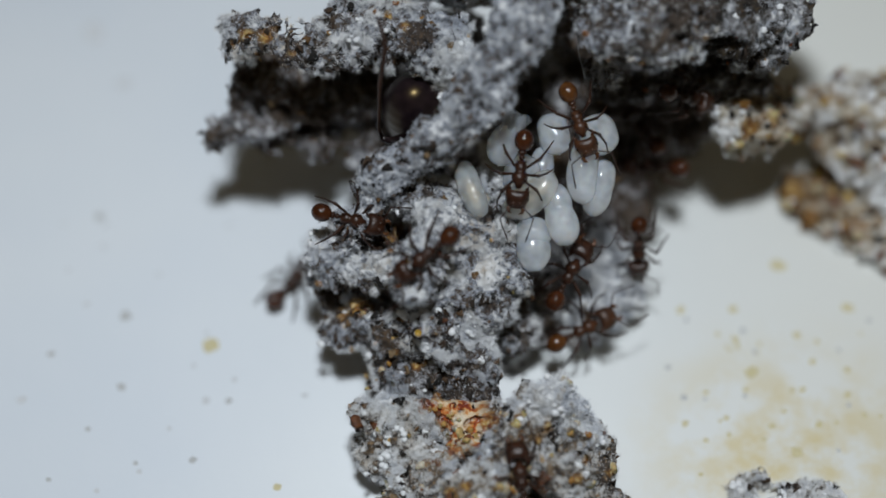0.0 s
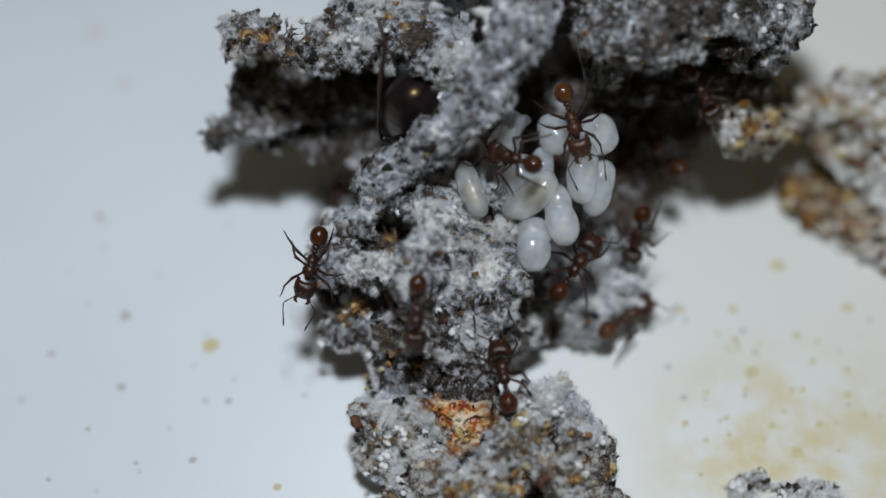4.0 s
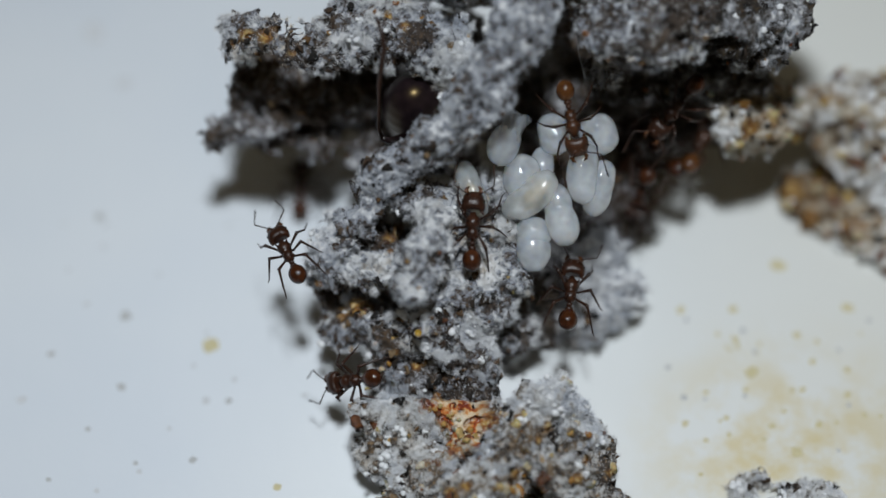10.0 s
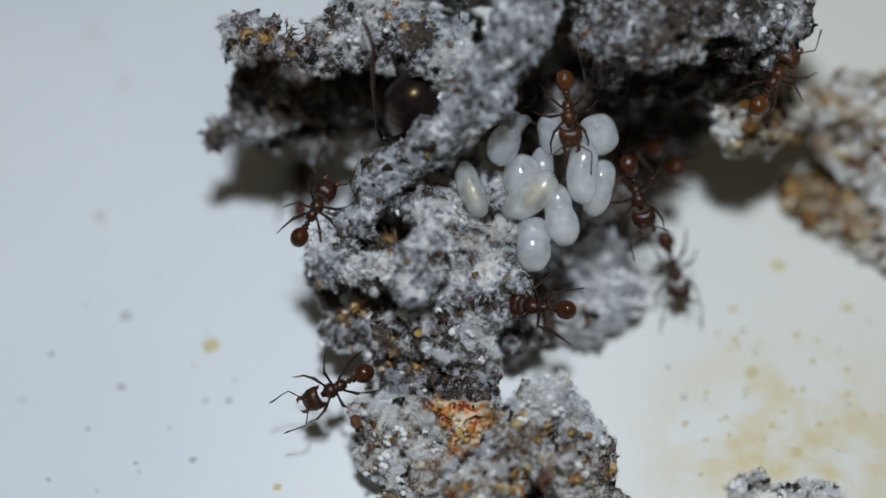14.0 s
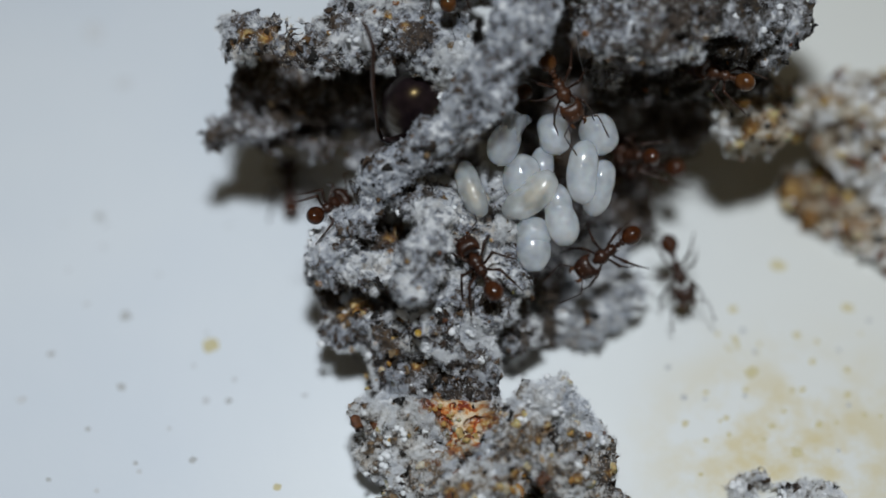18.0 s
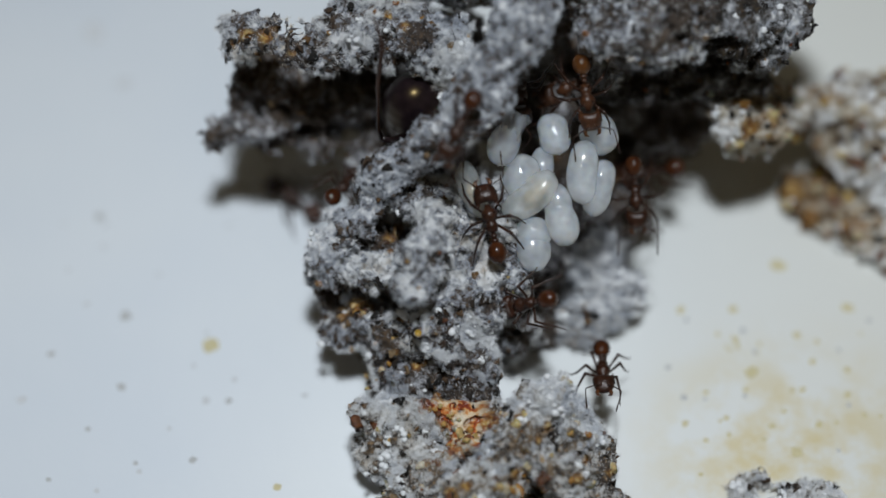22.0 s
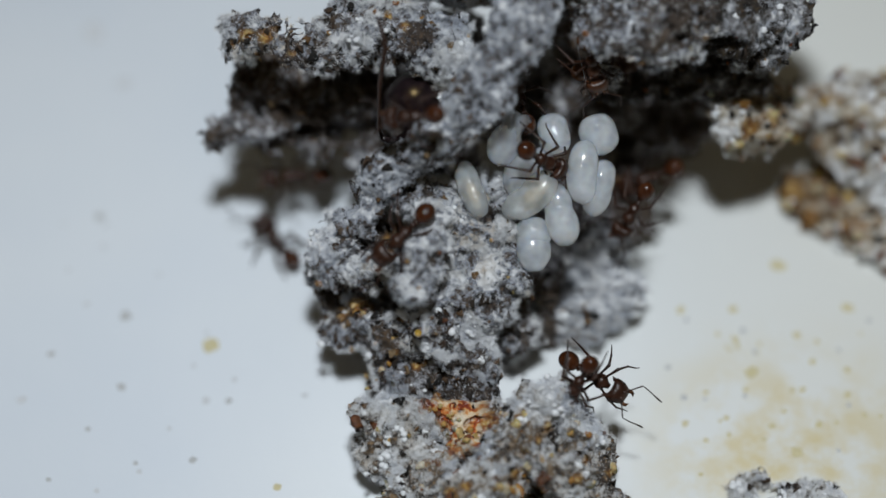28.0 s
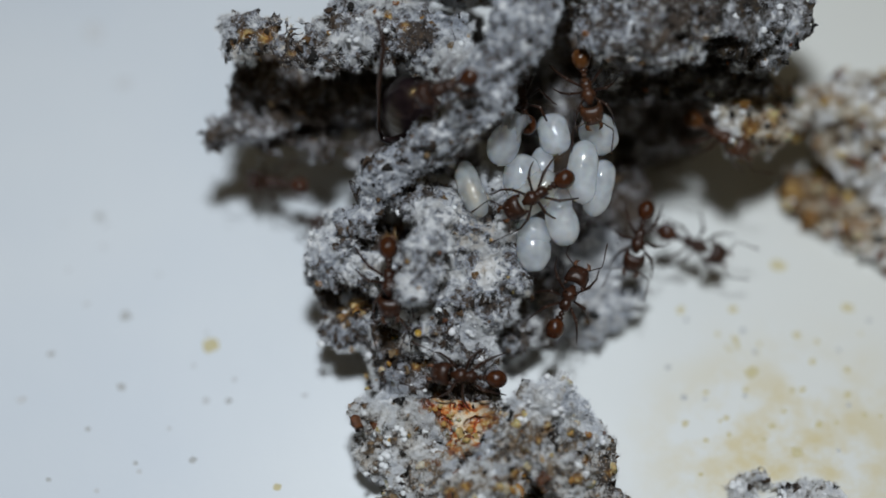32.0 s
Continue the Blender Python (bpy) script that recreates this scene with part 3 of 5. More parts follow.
MID_PITS = [(-0.22, 2.18, 10.26, 0.65), (-4.26, -1.37, 5.82, 1.25), (-2.35, 0.71, 8.25, 0.85), (-1.8, 0.2, 8.02, 0.6), (-3.1, -1.61, 6.63, 0.6), (2.16, -3.39, 5.01, 0.75)]
fungus("fungus_comb", "pale grey fungus comb with fluffy growth and leaf crumbs", MID_ARMS, MID_PITS, M_TOP, 13, 0.08, 100000, 220, 180, 0.488, pulps=50, pulp_size=1.0,
       patches=[(-2.6, -0.59, 7.58, 0.55, 0.2), (-1.72, -1.04, 7.27, 0.35, 0.16), (2.1, -0.76, 7.47, 0.6, 0.2), (1.1, 0.23, 8.16, 0.27, 0.22), (0.4, -1.31, 7.08, 0.65, 0.08), (-3.97, -0.08, 7.94, 0.9, 0.1), (-0.35, 1.66, 9.16, 0.9, 0.1), (-2.35, 0.59, 8.42, 0.55, -0.16), (-4.1, 1.04, 8.73, 0.75, 0.1), (-2.35, 1.76, 9.23, 0.85, 0.12), (1.65, 0.84, 8.59, 0.65, -0.05), (-3.35, -1.41, 7.01, 0.65, -0.12), (2.9, -1.62, 6.87, 0.75, -0.06), (-4.35, -3.15, 5.79, 0.8, 0.05), (-0.1, -2.44, 6.29, 1, -0.08)],
       stains=[(-4.1, -2.13, 6.51, 1.1), (-3.4, -2.19, 6.47, 1.1), (-4.6, -2.44, 6.29, 0.7), (-2.35, 0.43, 8.3, 0.8), (-1.95, 0.84, 8.59, 0.6), (-2.55, -1.41, 7.01, 0.5), (-1.55, -0.43, 7.7, 0.4), (-2.35, -0.08, 7.94, 0.35), (1.52, -1, 7.3, 0.3)])

TAIL_ARMS = [
    (-1.48, -2.1, 5.79, 0.4, -2.67, 5.52, 1.1),
    (0.4, -3.01, 5.34, 1.28, -3.93, 4.7, 0.95),
    (0.4, -4.46, 3.41, 1.36, -4.47, 3.9, 0.8),
    (-0.1, -2.3, 3.33, -0.1, -2.3, -0.2, 1.25),
]
TAIL_PITS = []
fungus("fungus_tail", "grey fungus lobe with white fuzz at the foot of the comb", TAIL_ARMS, TAIL_PITS, M_TOP, 53, 0.08, 44000, 160, 110, 0.487, pulps=24, pulp_size=1.0,
       patches=[(-2.6, -3.25, 5.72, 0.4, 0.124), (1.02, -3.05, 5.86, 0.4, 0.124), (1.65, -4.59, 4.79, 0.3, 0.186), (0.9, -4.07, 5.15, 0.6, -0.074), (-1.1, -3.05, 5.86, 0.6, -0.093)])

FOOT_ARMS = [
    (-2.38, -2.46, 4.51, -2.13, -2.97, 3.42, 0.85),
    (-2.39, -3.14, 2.99, -0.99, -3.67, 3.11, 0.9),
    (-0.48, -3.34, 4.01, -0.23, -4.17, 2.95, 0.75),
    (-5.76, -0.43, 3.28, -3.69, -1.28, 3.41, 0.42),
    (-1.89, -2.45, 2.62, -1.89, -2.45, -0.2, 1.1),
]
FOOT_PITS = [(-1.22, -3.78, 5.84, 0.45)]
fungus("fungus_heap", "old brown and tan comb under the pale growth", FOOT_ARMS, FOOT_PITS, M_OLD_SHADED, 61, 0.085, 16000, 120, 90, 0.445, pulps=40, pulp_size=1.0, stains=[(-4.97, -2.33, 6.37, 0.7), (-4.35, -2.44, 6.29, 0.9), (-0.85, -4.07, 5.15, 0.7), (0.15, -5.1, 4.43, 0.8), (-1.22, -4.28, 5, 0.5), (-2.1, -3.77, 5.36, 0.4), (-0.22, -5.3, 4.29, 0.5)])

SPUR_ARMS = [
    (2.73, -0.41, 3.25, 3.12, -1.04, 2.33, 1.05),
    (1.95, -1.45, 2.96, 2.47, -1.75, 2.01, 0.9),
    (2.62, -0.58, 2.1, 2.62, -0.58, -0.2, 0.9),
]
SPUR_PITS = []
# the dark material also paints the shadow low beside the comb
fungus("fungus_spur", "grey fungus spur low on the comb", SPUR_ARMS, SPUR_PITS, M_OLD_SHADED, 23, 0.1, 7000, 20, 30, 0.47, pulps=6)

LOW_ARMS = [
    (-3.23, -6.18, 3.43, -1.8, -6.16, 3.69, 0.85),
    (-2.61, -7.14, 2.27, -0.6, -8.06, 2.6, 1.15),
    (-0.23, -5.61, 2.97, 1.66, -5.75, 2.87, 0.95),
    (-0.33, -4.65, 3.15, 0.03, -4.41, 3.33, 0.4),
    (2.5, -7.86, 3.96, 4.67, -6.21, 4.63, 1.15),
    (5.01, -6.11, 4.08, 6.61, -7.86, 2.25, 1.15),
    (-0.6, -7.8, 3.03, 1.14, -7.8, 3.51, 0.6),
    (-1.62, -6.58, 1.56, -1.62, -6.58, -0.2, 1.15),
    (1.93, -6.22, 1.45, 1.93, -6.22, -0.2, 1.75),
    (5.21, -6.58, 1.56, 5.21, -6.58, -0.2, 1.15),
]
LOW_PITS = [(0.77, -7.1, 4.13, 0.7), (3.68, -8.18, 5.2, 0.5), (5.33, -8.07, 4.3, 0.45), (-0.22, -7.4, 3.67, 0.35)]
fungus("fungus_piece", "young fungus piece with orange leaf pulp and white fuzz", LOW_ARMS, LOW_PITS, M_LOW, 14, 0.08, 84000, 420, 130, 0.495, pulps=85, pulp_size=1.35,
       patches=[(3.9, -5.1, 4.43, 0.9, 0.124), (-2.35, -5.75, 3.97, 0.75, 0.093), (-1.3, -7.35, 2.85, 0.35, 0.186), (-0.47, -6.02, 3.79, 0.25, 0.248), (-0.4, -6.69, 3.31, 0.25, 0.248), (0.27, -7.86, 2.5, 0.35, 0.186), (6.65, -6.53, 3.43, 0.6, 0.093), (4.15, -6.53, 3.43, 0.9, -0.124), (5.65, -7.35, 2.85, 0.75, -0.112), (2.9, -6.94, 3.14, 0.6, -0.062), (-3.1, -7.14, 3, 0.5, -0.074)],
       stains=[(-0.22, -5.14, 4.4, 0.8), (0.07, -5.3, 4.29, 0.6), (2.2, -6.08, 3.74, 0.8), (1.85, -6.33, 3.57, 0.5), (4.52, -6.33, 3.57, 0.6), (4.15, -6.84, 3.21, 0.5), (6.27, -7.66, 2.64, 0.9), (3.52, -7.25, 2.93, 0.6), (7.4, -8.07, 2.35, 0.6), (3.27, -6.02, 3.79, 0.4)], hot=(0.77, -6.38, 3.66, 1.35))

FRONT_ARMS = [
    (1.11, -9.53, 3.04, 2.37, -9.13, 3.68, 1.1),
    (4.72, -8.77, 3.69, 5.64, -9.02, 3.15, 0.9),
    (6.36, -9.09, 1.88, 7.38, -9.4, 1.17, 0.95),
    (-1.11, -9.65, -0.16, 5.45, -9.81, -0.39, 1.75),
    (-1.61, -8.89, 1.04, -0.6, -9.15, 0.99, 1.1),
    (7.95, -9.59, 0.25, 9.49, -9.91, -0.47, 0.85),
    (1.91, -8.9, 0.55, 1.91, -8.9, -0.2, 2),
    (5.19, -8.9, 0.55, 5.19, -8.9, -0.2, 1.5),
]
FRONT_PITS = [(3.78, -9.53, 4.02, 0.85)]
fungus("fungus_piece", "brown and ochre leaf pulp with young fungus growing in", FRONT_ARMS, FRONT_PITS, M_LOW, 41, 0.085, 36000, 260, 110, 0.465, pulps=90, pulp_size=1.8, stains=[(3.52, -7.86, 2.5, 0.9), (3.15, -8.07, 2.35, 0.7), (1.02, -8.37, 2.14, 0.7), (0.4, -8.78, 1.85, 0.9), (3.77, -8.88, 1.78, 0.9), (5.9, -8.17, 2.28, 0.8), (2.4, -8.37, 2.14, 0.6), (4.4, -8.78, 1.85, 0.6)])

SIDE_ARMS = [
    (13.5, 8.03, 7.46, 14.16, 7.75, 6.29, 1.05),
    (14.43, 8.26, 6.52, 16.48, 10.52, 4.68, 0.95),
    (16.23, 10.5, 4.49, 18.69, 11.13, 4.56, 0.9),
    (19, 10.68, 3.82, 20.89, 10.79, 3.9, 1.55),
    (20.43, 9.58, 2.38, 22.51, 7.73, 1.7, 2.1),
    (16.71, 8.41, 1.01, 18.85, 6.73, 0.08, 1.05),
    (19.13, 7.13, 0.23, 22.49, 5.22, 0.12, 1.45),
    (19.41, 10.26, 2.37, 19.41, 10.26, -0.2, 1.2),
    (20.96, 9.3, 2.3, 20.96, 9.3, -0.2, 1.75),
]
SIDE_PITS = [(16.63, 7.63, 4.31, 1.55), (17.83, 7.98, 4.06, 1.15), (15.88, 7.28, 5.78, 0.85)]
fungus("fungus_piece", "tan fungus piece with white bloom lying on the plaster", SIDE_ARMS, SIDE_PITS, M_SIDE, 15, 0.1, 12000, 700, 160, 0.55, pulps=140, pulp_size=1.7,
       patches=[(13.14, 4.22, 10.95, 1, 0.124), (16.14, 2.27, 9.59, 1.5, -0.155), (17.89, 0.84, 8.59, 1.5, -0.074), (16.89, 3.5, 10.45, 1, -0.124)],
       stains=[(14.04, 4.56, 11.2, 1.3), (17.89, 5.79, 12.06, 1.2), (15.27, 4.93, 11.45, 0.8), (16.64, 2.27, 9.59, 1.6), (15.89, 1.66, 9.16, 1.5), (17.39, 1.04, 8.73, 1.5), (18.64, 2.27, 9.59, 1)])

BALL_ARMS = [
    (6.32, 0.94, 1.21, 7.11, 0.9, 1.18, 1.1),
    (7.53, 2.03, 1.24, 7.67, 2.14, 1.32, 1.5),
    (6.99, 3.31, 2.63, 7.25, 3.2, 2.55, 1.1),
    (6.05, 3.81, -0.2, 7.66, 3.81, -0.2, 1.4),
    (6.89, 2.74, 1.37, 6.89, 2.74, -0.2, 1.25),
]
BALL_PITS = [(5.19, 1.15, 3.92, 0.9)]
fungus("fungus_ball", "soft white fungus lump low in shade beside the comb", BALL_ARMS, BALL_PITS, M_BALL, 16, 0.11, 40000, 300, 20, 0.68, pulps=8, strands=M_GREY_HAIR)

STRIP_ARMS = [
    (2.12, 3.38, 8.93, 2.42, 2.54, 8.59, 0.27),
    (2.42, 2.58, 8.53, 2.66, 1.01, 7.91, 0.35),
]
STRIP_PITS = []
fungus("fungus_sprig", "thin fuzzy fungus strip beside a larva", STRIP_ARMS, STRIP_PITS, M_TOP, 33, 0.07, 9000, 20, 14, 0.60, pulps=3)

BUMP_ARMS = [
    (13.99, -7.84, 0.13, 14.37, -8.09, -0.05, 0.65),
    (16.16, -8.1, -0.24, 17.69, -8.25, -0.34, 0.6),
    (14.09, -8.89, 1.04, 14.09, -8.89, -0.2, 1),
    (16.72, -9.2, 0.83, 16.72, -9.2, -0.2, 0.9),
]
BUMP_PITS = []
fungus("fungus_crumb", "small fluffy white fungus bit on the plaster", BUMP_ARMS, BUMP_PITS, M_LOW, 17, 0.085, 12000, 80, 12, 0.60, pulps=3)


# ---- brood ----
def grub_mesh(name, L, wide, bend, mat, seed, pinch=0.0):
    """A bean-shaped skin along y, faintly ringed."""
    n, seg = 52, 44
    shift = Vector((seed * 3.1, seed * 1.7, 0))
    bm = bmesh.new()
    loops = []
    for i in range(n + 1):
        s = -math.cos(math.pi * (i + 0.1) / (n + 0.2))
        r = (1 - abs(s) ** 2.5) ** (1 / 2.1) * wide / 2
        r *= (1 + 0.006 * math.cos(i * 0.67) - pinch * math.exp(-((s + 0.12) / 0.30) ** 2)) * (1 + 0.5 * pinch * s)
        off = bend * L * (1 - s * s)
        loops.append([])
        for k in range(seg):
            t = 2 * math.pi * k / seg
            q = Vector((off + r * math.cos(t), s * L / 2, r * 0.92 * math.sin(t)))
            q += Vector((math.cos(t), s * 0.6, math.sin(t))) * (0.055 * noise.noise(q * 1.5 + shift) + 0.011 * noise.noise(q * 5.0 + shift))
            loops[-1].append(bm.verts.new(q * MM))
    for p0, p1 in zip(loops, loops[1:]):
        for k in range(seg):
            j = (k + 1) % seg
            bm.faces.new((p0[k], p0[j], p1[j], p1[k]))
    bm.faces.new(loops[0][::-1])
    bm.faces.new(loops[-1])
    bmesh.ops.recalc_face_normals(bm, faces=bm.faces)
    return finish(name, bm, mat)


def larva(name, label, row, mat, lobes=0.0, skin_seed=0):
    """A grub from tail to head (x, y, z each, mm), width and bend; lobes splits off a swollen head end."""
    x1, y1, z1, x2, y2, z2, wide, bend = row
    a, b = Vector((x1, y1, z1)), Vector((x2, y2, z2))
    L = (b - a).length + wide * 0.06
    thing = new(name)
    thing.matrix_basis = body(*((a + b) / 2), *(b - a))
    tagged(thing, label, "larva", "brood pile")
    if lobes > 0:
        trunk = part("trunk", grub_mesh("trunk", L * 0.80, wide * 0.95, bend, mat, skin_seed), mat, thing)
        trunk.location = Vector((0, -L * 0.10, 0)) * MM
        head_end = part("head_end", grub_mesh("head_end", L * 0.60, wide * (0.95 + lobes), 0.02, mat, skin_seed + 40), mat, thing, "swollen milky head end")
        head_end.location = Vector((bend * L * 0.3 + 0.06, L * 0.20, -0.06)) * MM
    else:
        part("trunk", grub_mesh("trunk", L, wide, bend, mat, skin_seed, -lobes), mat, thing)
        part("mouthpart", finish("mouthpart", rings(ovoid(0.10, 0.06, 0.04, 0, 0, 6), 8), mat), mat, thing).location = Vector((0, L * 0.495, 0.03)) * MM
    if mat is M_GLASSY:
        gut = part("gut", finish("gut", rings(ovoid(L * 0.5, wide * 0.24, wide * 0.2, 0, 0, 10), 14), M_GUT), M_GUT, thing, "brownish gut seen through the skin")
        gut.location = Vector((bend * L * 0.8, L * 0.12, wide * 0.1)) * MM
    return thing


larva("larva", "translucent yellowish larva lying on the fungus comb", (0.83, 3.31, 9.95, 1.75, 1.13, 8.91, 1.12, 0.02), M_GLASSY, lobes=0.00, skin_seed=0)
larva("larva", "milky white larva in the brood pile", (3.61, 3.7, 9.98, 3.36, 2.04, 9.06, 1.65, 0), M_LARVA, lobes=0.00, skin_seed=1)
larva("larva", "milky larva with a brownish gut across the pile", (2.7, 1.23, 8.98, 4.88, 2.51, 10.19, 1.5, 0.07), M_GLASSY, lobes=-0.06, skin_seed=2)
larva("larva", "plump bluish white larva standing upright", (6.32, 3.85, 10.82, 6.14, 1.54, 9.32, 1.4, 0.03), M_LARVA, lobes=0.00, skin_seed=3)
larva("larva", "bluish white larva behind its neighbour", (7.29, 3.61, 9.68, 6.63, 1.56, 8.36, 1.35, 0.03), M_LARVA, lobes=0.00, skin_seed=4)
larva("larva", "round white pupa at the rim of the pile", (6.64, 5.32, 10.75, 7.19, 3.94, 9.78, 1.7, 0), M_LARVA, lobes=0.00, skin_seed=5)
larva("larva", "whitish pupa with angular glossy skin", (4.68, 5.36, 10.78, 5.17, 3.82, 9.94, 1.5, 0), M_LARVA, lobes=-0.05, skin_seed=6)
larva("larva", "white larva pinched at its waist", (4.86, 2.47, 9.49, 5.49, 0.05, 8.28, 1.5, 0), M_LARVA, lobes=-0.13, skin_seed=7)
larva("larva", "white larva at the lower end of the pile", (4.08, -0.66, 7.3, 3.9, 1.2, 8.68, 1.62, 0), M_LARVA, lobes=0.02, skin_seed=8)
shed = larva("larva", "translucent pupa skin with a ragged end", (3.09, 4.18, 11.54, 2.44, 2.87, 10.38, 1.4, 0.05), M_LARVA, lobes=0.00, skin_seed=9)
larva("larva", "small white larva wedged between others", (4.49, 4.39, 9.61, 4.38, 3.05, 9.04, 1.05, 0), M_LARVA, lobes=0.00, skin_seed=10)


def torn_skin(parent, size):
    """A crumpled clear flap of shed skin with a ragged rim."""
    n = 9
    bm = bmesh.new()
    g = []
    for i in range(n):
        g.append([])
        for j in range(n):
            u, v = (i / (n - 1) - 0.5) * size, (j / (n - 1)) * size * 1.1
            if j == n - 1:
                v -= 0.35 * size * random.random()
            fold = 0.16 * size * math.sin(i * 1.9 + j * 0.7) + 0.1 * size * random.random()
            g[-1].append(bm.verts.new(Vector((u * (0.7 + 0.5 * j / n), v, fold + 0.15)) * MM))
    for i in range(n - 1):
        for j in range(n - 1):
            bm.faces.new((g[i][j], g[i + 1][j], g[i + 1][j + 1], g[i][j + 1]))
    bmesh.ops.solidify(bm, geom=bm.faces[:], thickness=0.012 * MM)
    flap = part("torn_skin", bm, M_LARVA, parent, "crumpled clear shed skin")
    flap.matrix_basis = pose(0, -0.35 * size * MM, 0.12 * MM, 12, 0, 180)


torn_skin(shed, 1.25)

# ---- ants ----
def mirror(points, s):
    return [(x * s, y, z) for x, y, z in points]


HIPS = {"fore": (0.16, 0.48, -0.12), "middle": (0.18, 0.18, -0.14), "hind": (0.16, -0.12, -0.12)}
SHAPES = {
    "fore": [(0, 0, 0), (0.20, 0.07, -0.05), (0.80, 0.52, 0.30), (1.12, 1.05, -0.28), (1.15, 1.50, -0.60), (1.22, 1.72, -0.62)],
    "middle": [(0, 0, 0), (0.20, 0.0, -0.05), (0.90, -0.02, 0.34), (1.34, -0.25, -0.30), (1.62, -0.48, -0.60), (1.76, -0.62, -0.61)],
    "hind": [(0, 0, 0), (0.18, -0.08, -0.05), (0.76, -0.66, 0.34), (1.08, -1.32, -0.30), (1.24, -1.74, -0.60), (1.32, -1.90, -0.61)],
}
SHAPES = {k: [(x * 0.74, y * 0.80, z) for x, y, z in v] for k, v in SHAPES.items()}
LEG_R = [0.078, 0.060, 0.076, 0.048, 0.032, 0.020]


def bristled(points, radii, s):
    """A leg with rounded joints: extra rings either side of each knee."""
    pts, rad = [], []
    q = [Vector(v) for v in mirror(points, s)]
    for i, v in enumerate(q):
        if 0 < i < len(q) - 1:
            pts += [v.lerp(q[i - 1], 0.12), v, v.lerp(q[i + 1], 0.12)]
            rad += [radii[i] * 1.0, radii[i] * 1.18, radii[i] * 0.85]
        else:
            pts.append(v)
            rad.append(radii[i])
    return tube(pts, rad)


def build_ant(label, shell=M_ANT, rear=M_GASTER):
    ant = new("ant")
    tagged(ant, label, "ant", "leafcutter workers")
    skull = rings([(-0.40, 0.12, 0.12, 0.0), (-0.42, 0.32, 0.20, 0.02), (-0.38, 0.46, 0.28, 0.03), (-0.27, 0.52, 0.33, 0.04), (-0.08, 0.53, 0.35, 0.04),
                   (0.10, 0.50, 0.33, 0.02), (0.26, 0.45, 0.28, -0.01), (0.38, 0.38, 0.21, -0.05), (0.46, 0.31, 0.14, -0.08), (0.49, 0.14, 0.08, -0.09)], 22)
    for v in skull.verts:
        # a notch behind, a shallow furrow along the crown, squared cheeks
        x, y, z = v.co / MM
        back = max(0.0, -y - 0.05) / 0.35
        y += back * (0.13 - 0.62 * x * x)
        if z > 0:
            z -= 0.07 * math.exp(-(x / 0.10) ** 2) * min(1.0, back + 0.35)
        v.co = Vector((x, y, z)) * MM
    head = part("head", skull, shell, ant)
    head.location = Vector((0, 1.22, 0.02)) * MM
    for s in (-1, 1):
        ey = part("eye", rings(ovoid(0.15, 0.055, 0.07, 0, 0), 10), M_EYE, head, "small black eye")
        ey.location = Vector((s * 0.47, 0.06, 0.10)) * MM
        part("occipital_spine", tube([(s * 0.38, -0.36, 0.08), (s * 0.43, -0.46, 0.12), (s * 0.47, -0.55, 0.17)], [0.10, 0.05, 0.008], 8), shell, head)
        part("frontal_lobe", tube([(s * 0.12, 0.18, 0.26), (s * 0.16, 0.30, 0.24), (s * 0.20, 0.38, 0.17)], [0.03, 0.07, 0.04], 8), shell, head)
        part("mandible", tube([(s * 0.27, 0.38, -0.09), (s * 0.33, 0.52, -0.12), (s * 0.30, 0.64, -0.14), (s * 0.17, 0.72, -0.14)],
                              [0.09, 0.10, 0.075, 0.015], 8), M_JAW, head, "toothed mandible, paler at its edge")
        an = part("antenna", tube(mirror([(0, 0, 0), (0.22, 0.12, 0.12), (0.60, 0.40, 0.14), (0.68, 0.46, 0.13), (0.66, 0.80, 0.02), (0.60, 1.14, -0.12), (0.57, 1.38, -0.20), (0.56, 1.52, -0.24)], s),
                                  [0.030, 0.026, 0.034, 0.026, 0.026, 0.032, 0.042, 0.018]), M_LEG, head)
        an.location = Vector((s * 0.16, 0.34, 0.16)) * MM
    thorax = part("thorax", rings([(-0.42, 0.12, 0.10, -0.02), (-0.34, 0.22, 0.19, -0.01), (-0.18, 0.27, 0.26, 0.02), (-0.02, 0.25, 0.25, 0.03), (0.06, 0.21, 0.20, 0.02),
                                   (0.14, 0.27, 0.27, 0.05), (0.34, 0.36, 0.33, 0.07), (0.52, 0.31, 0.29, 0.05), (0.66, 0.17, 0.17, 0.02), (0.82, 0.11, 0.10, 0.02)], 14), shell, ant)
    for s in (-1, 1):
        part("spine", tube([(s * 0.20, 0.40, 0.26), (s * 0.27, 0.46, 0.40), (s * 0.31, 0.50, 0.54)], [0.07, 0.04, 0.006], 6), shell, thorax)
        part("spine", tube([(s * 0.13, -0.20, 0.16), (s * 0.17, -0.32, 0.30), (s * 0.20, -0.42, 0.40)], [0.06, 0.035, 0.006], 6), shell, thorax)
    pet = part("petiole", rings([(-0.13, 0.07, 0.06, 0), (-0.06, 0.12, 0.12, 0.02), (0.02, 0.14, 0.15, 0.04), (0.08, 0.09, 0.08, 0.0), (0.18, 0.06, 0.05, -0.02)], 10), shell, ant)
    pet.location = Vector((0, -0.56, 0)) * MM
    post = part("postpetiole", rings([(-0.12, 0.10, 0.09, 0), (-0.04, 0.18, 0.16, 0.01), (0.04, 0.18, 0.16, 0.01), (0.10, 0.09, 0.08, 0.0)], 10), shell, ant)
    post.location = Vector((0, -0.76, 0.0)) * MM
    gaster = part("gaster", rings(ovoid(0.98, 0.43, 0.41, 0.02, 0, 14), 20), rear, ant, "glossy rounded red-brown abdomen")
    gaster.location = Vector((0, -1.30, 0.03)) * MM
